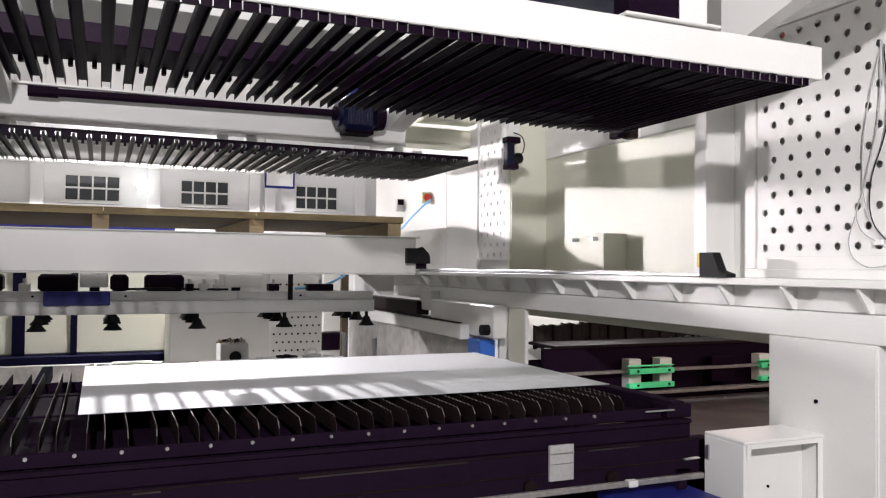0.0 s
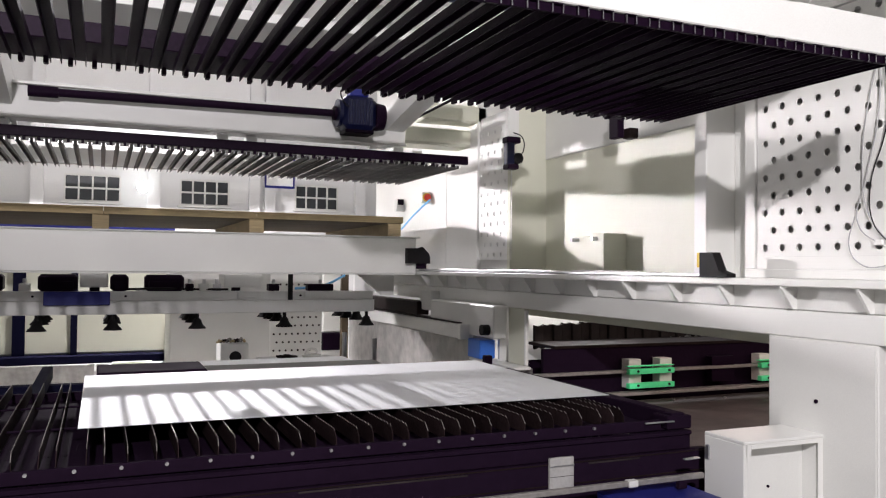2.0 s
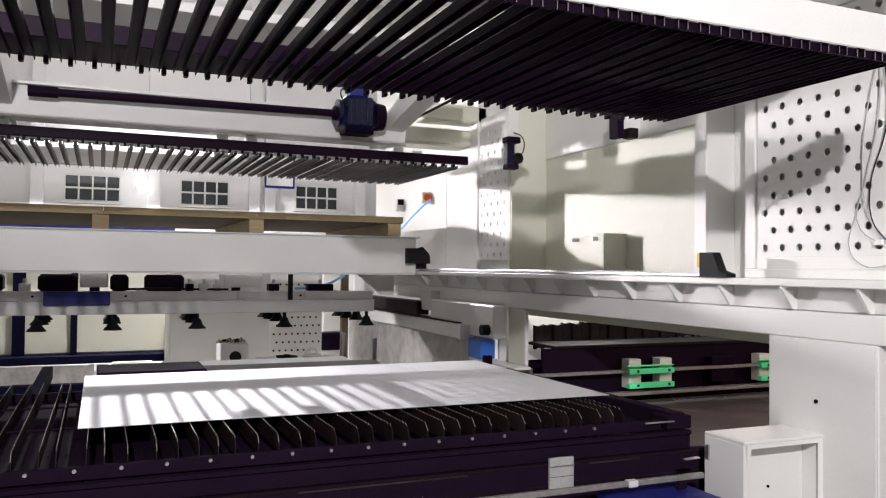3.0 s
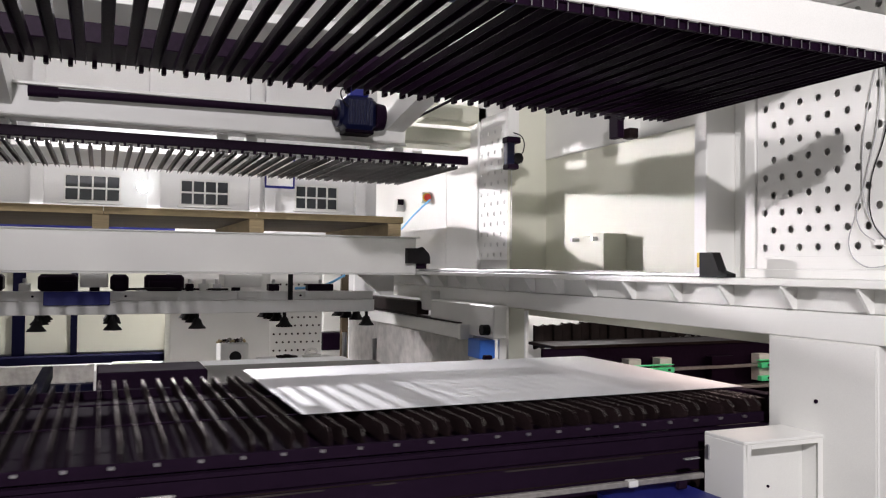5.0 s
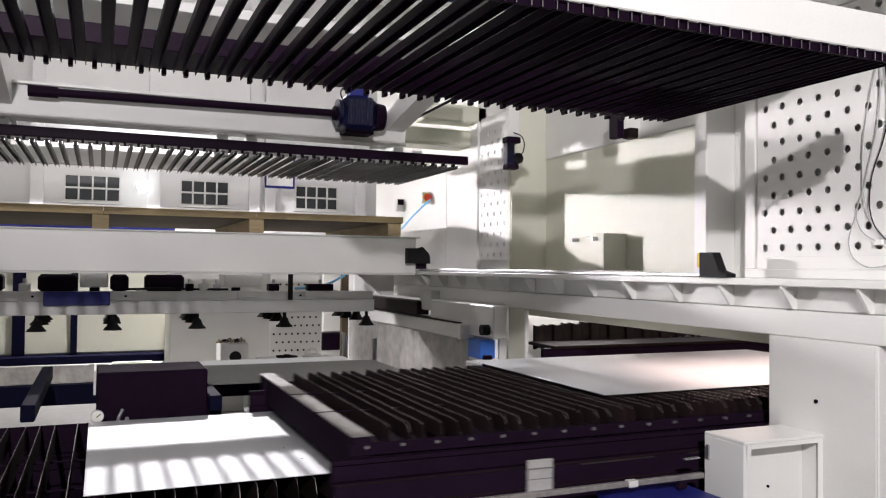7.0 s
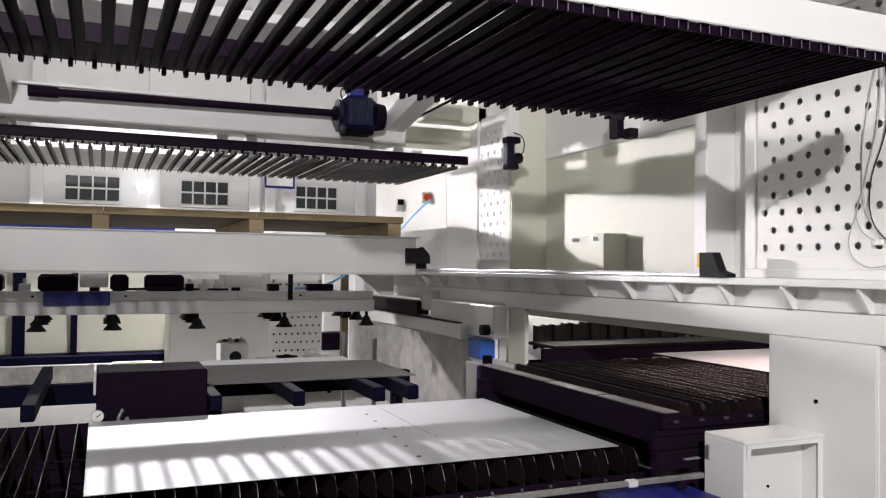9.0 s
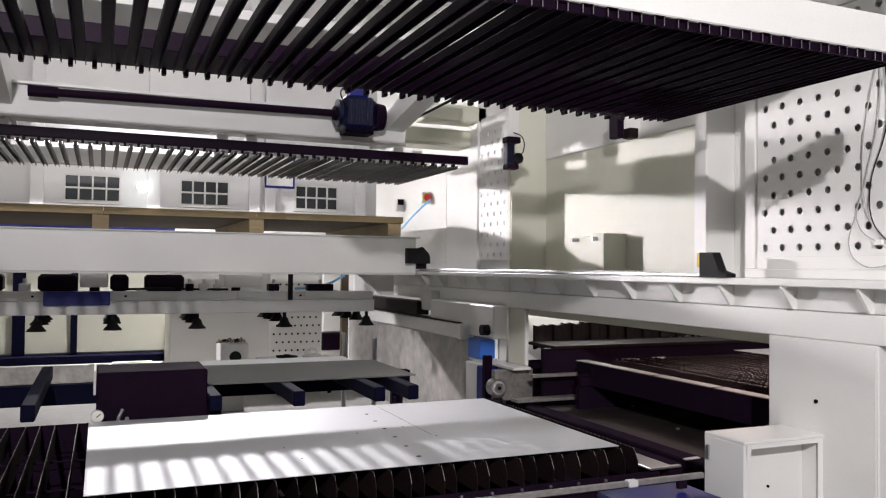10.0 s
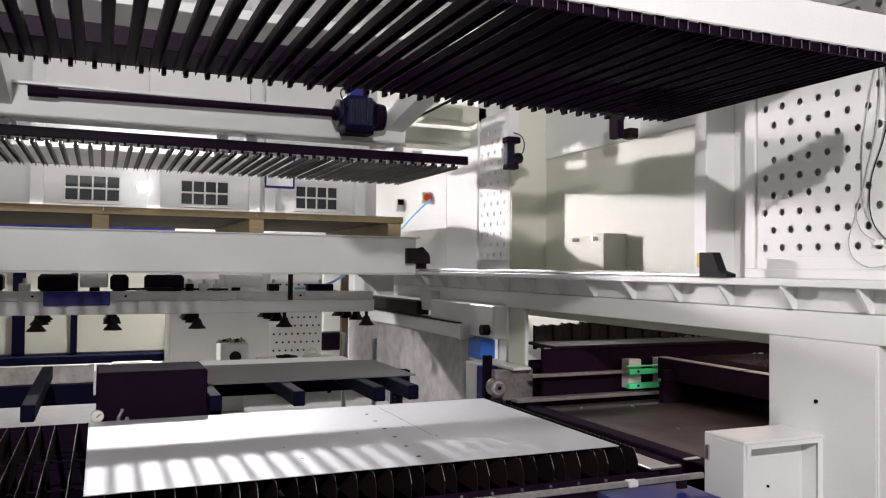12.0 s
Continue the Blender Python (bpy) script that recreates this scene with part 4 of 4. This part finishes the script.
part("body", B(1.0, 2.55, 13.0, 14.0, 0, 2.2, bevel=0.02), WHITE, wc)
vb = thing("vacuum_unit", "small white vacuum unit with a round port and hoses", "pump")
part("body", B(1.44, 1.80, 10.6, 11.0, 0.52, 0.87, bevel=0.01), WHITE, vb)
part("port", T((1.63, 10.58, 0.70), (1.63, 10.61, 0.70), 0.075, n=24), RUBBER, vb)
part("stand", B(1.45, 1.75, 10.62, 10.98, 0, 0.52), GREY_WHITE, vb)
for k in range(7):
    wire("hose", [(1.40 + 0.06 * k, 10.68 + 0.03 * (k % 2), 0.885), (1.45 + 0.05 * k, 10.66, 0.90 + 0.016 * (k % 3)), (1.50 + 0.045 * k, 10.75, 0.885), (1.44 + 0.05 * k, 10.8, 0.905)], 0.013, (WOOD, DUSTY, RAIL)[k % 3], vb)
part("back_top", B(1.0, 2.0, 13.05, 13.9, 2.2, 2.24), GREY_WHITE, wc)
pf = thing("perforated_screen", "white perforated screen panel standing in the hall", "screen")
part("plate", B(2.56, 3.42, 13.1, 13.13, 0, 2.1), WHITE, pf)
part("foot", B(2.56, 3.42, 12.95, 13.3, 0, 0.04), GREY_WHITE, pf)
dot = mesh_of("hole", T((0, 0, 0), (0, -0.004, 0), 0.017, n=12), DUSTY)
for k in range(9):
    for i in range(8):
        piece("hole", dot, pf, 2.62 + 0.1 * i + 0.05 * (k % 2), 13.098, 0.5 + 0.135 * k)
wm = thing("white_machine", "white machine with a black lower band", "machine")
part("body", B(3.5, 3.95, 13.4, 14.4, 0.75, 2.2, bevel=0.03), WHITE, wm)
part("band", B(3.5, 3.95, 13.38, 14.4, 0.45, 0.748, bevel=0.02), BLACK, wm)
part("base", B(3.5, 3.95, 13.4, 14.4, 0.0, 0.448), GREY_WHITE, wm)
wp = thing("timber_post", "upright pale timber beside the machine", "timber")
part("plank", B(3.7, 3.82, 12.9, 12.98, 0.0, 2.0), PALLET_DARK, wp)
part("cleat", B(3.68, 3.84, 12.87, 12.9, 1.2, 1.3), WOOD, wp)
bc = thing("blue_cabinet", "blue steel cabinet with a white door", "cabinet")
part("body", B(0.9, 1.7, 16.0, 16.8, 0, 2.35, bevel=0.02), BLUE, bc)
part("door", B(0.95, 1.25, 15.97, 16.0, 0.2, 2.2, bevel=0.01), WHITE, bc)
sg = thing("wall_sign", "white wall sign with a blue edge", "sign")
part("board", B(4.48, 5.27, 23.78, 23.82, 4.27, 5.2), WHITE, sg)
part("blue_edge", B(4.43, 5.32, 23.77, 23.80, 4.2, 4.268), BLUE, sg)
part("blue_side", B(4.43, 4.478, 23.77, 23.80, 4.27, 5.2), BLUE, sg)
part("blue_side", B(5.272, 5.32, 23.77, 23.80, 4.27, 5.2), BLUE, sg)
cr = thing("crane_runway", "grey-white crane runway beam along the far wall", "crane beam")
part("web", B(-9.0, 4.3, 23.3, 23.4, CRANE_Z0, CRANE_Z1), GREY_WHITE, cr)
part("flange", B(-9.0, 4.3, 23.2, 23.5, CRANE_Z0 - 0.06, CRANE_Z0 - 0.002), WHITE, cr)
part("upper_flange", B(-9.0, 4.3, 23.2, 23.5, CRANE_Z1 + 0.002, CRANE_Z1 + 0.05), WHITE, cr)
for x in (-7.5, -4.6, -1.6, 1.35, 4.15):
    part("bracket", B(x - 0.12, x + 0.12, 23.4, 23.798, CRANE_Z0 - 0.05, CRANE_Z1), WHITE, cr)
wl = thing("wall_lamp", "small glowing lamp on the far wall", "lamp")
part("bulb", T((1.05, 23.78, 4.05), (1.05, 23.72, 4.05), 0.15, 0.12, n=20), LAMP_GLOW, wl)
part("case", B(0.93, 1.17, 23.78, 23.99, 3.93, 4.17), GREY_WHITE, wl)
for px_, py_, h_ in ((2.62, 9.0, 1.12), (2.86, 8.62, 1.08)):
    gp_ = thing("guide_post", "plain round steel guide post", "post", px_, py_, 0, group="guide posts")
    part("rod", T((0, 0, 0.02), (0, 0, h_), 0.028, n=16), STEEL, gp_)
    part("foot", T((0, 0, 0), (0, 0, 0.02), 0.08), STEEL, gp_)
# ---- motions, written last ----


def motions():
    drop = [(0.0, 0.069), (0.5, 0.045), (1.0, 0.021), (1.42, 0.0)]
    slide = [(3.3, 0.0), (3.6, 0.035), (3.9, 0.14), (4.2, 0.32), (4.5, 0.57), (4.8, 0.925), (5.0, 1.124), (5.5, 1.606), (6.0, 2.104), (6.5, 2.595), (7.0, 3.105), (7.2, 3.303),
             (8.0, 4.09), (8.8, 4.85), (9.0, 5.06), (9.4, 5.49), (9.8, 5.88), (10.2, 6.27), (10.5, 6.54), (10.8, 6.74), (11.2, 6.88), (11.6, 6.97), (12.0, 7.02)]
    rows = [(t, pose(0, 0, z)) for t, z in drop] + [(t, pose(x, 0, 0)) for t, x in slide]
    walk(upper_table, rows)
    walk(upper_sheet, rows)
    back = [(0.0, 0.0), (0.5, 0.11), (1.0, 0.23), (1.5, 0.345), (2.0, 0.455), (2.2, 0.48), (2.4, 0.485), (12.0, 0.485)]
    walk(near_fork, [(t, pose(0, -d, 0)) for t, d in back])
    walk(far_fork, [(t, pose(0, d * 0.94, 0)) for t, d in back])


motions()
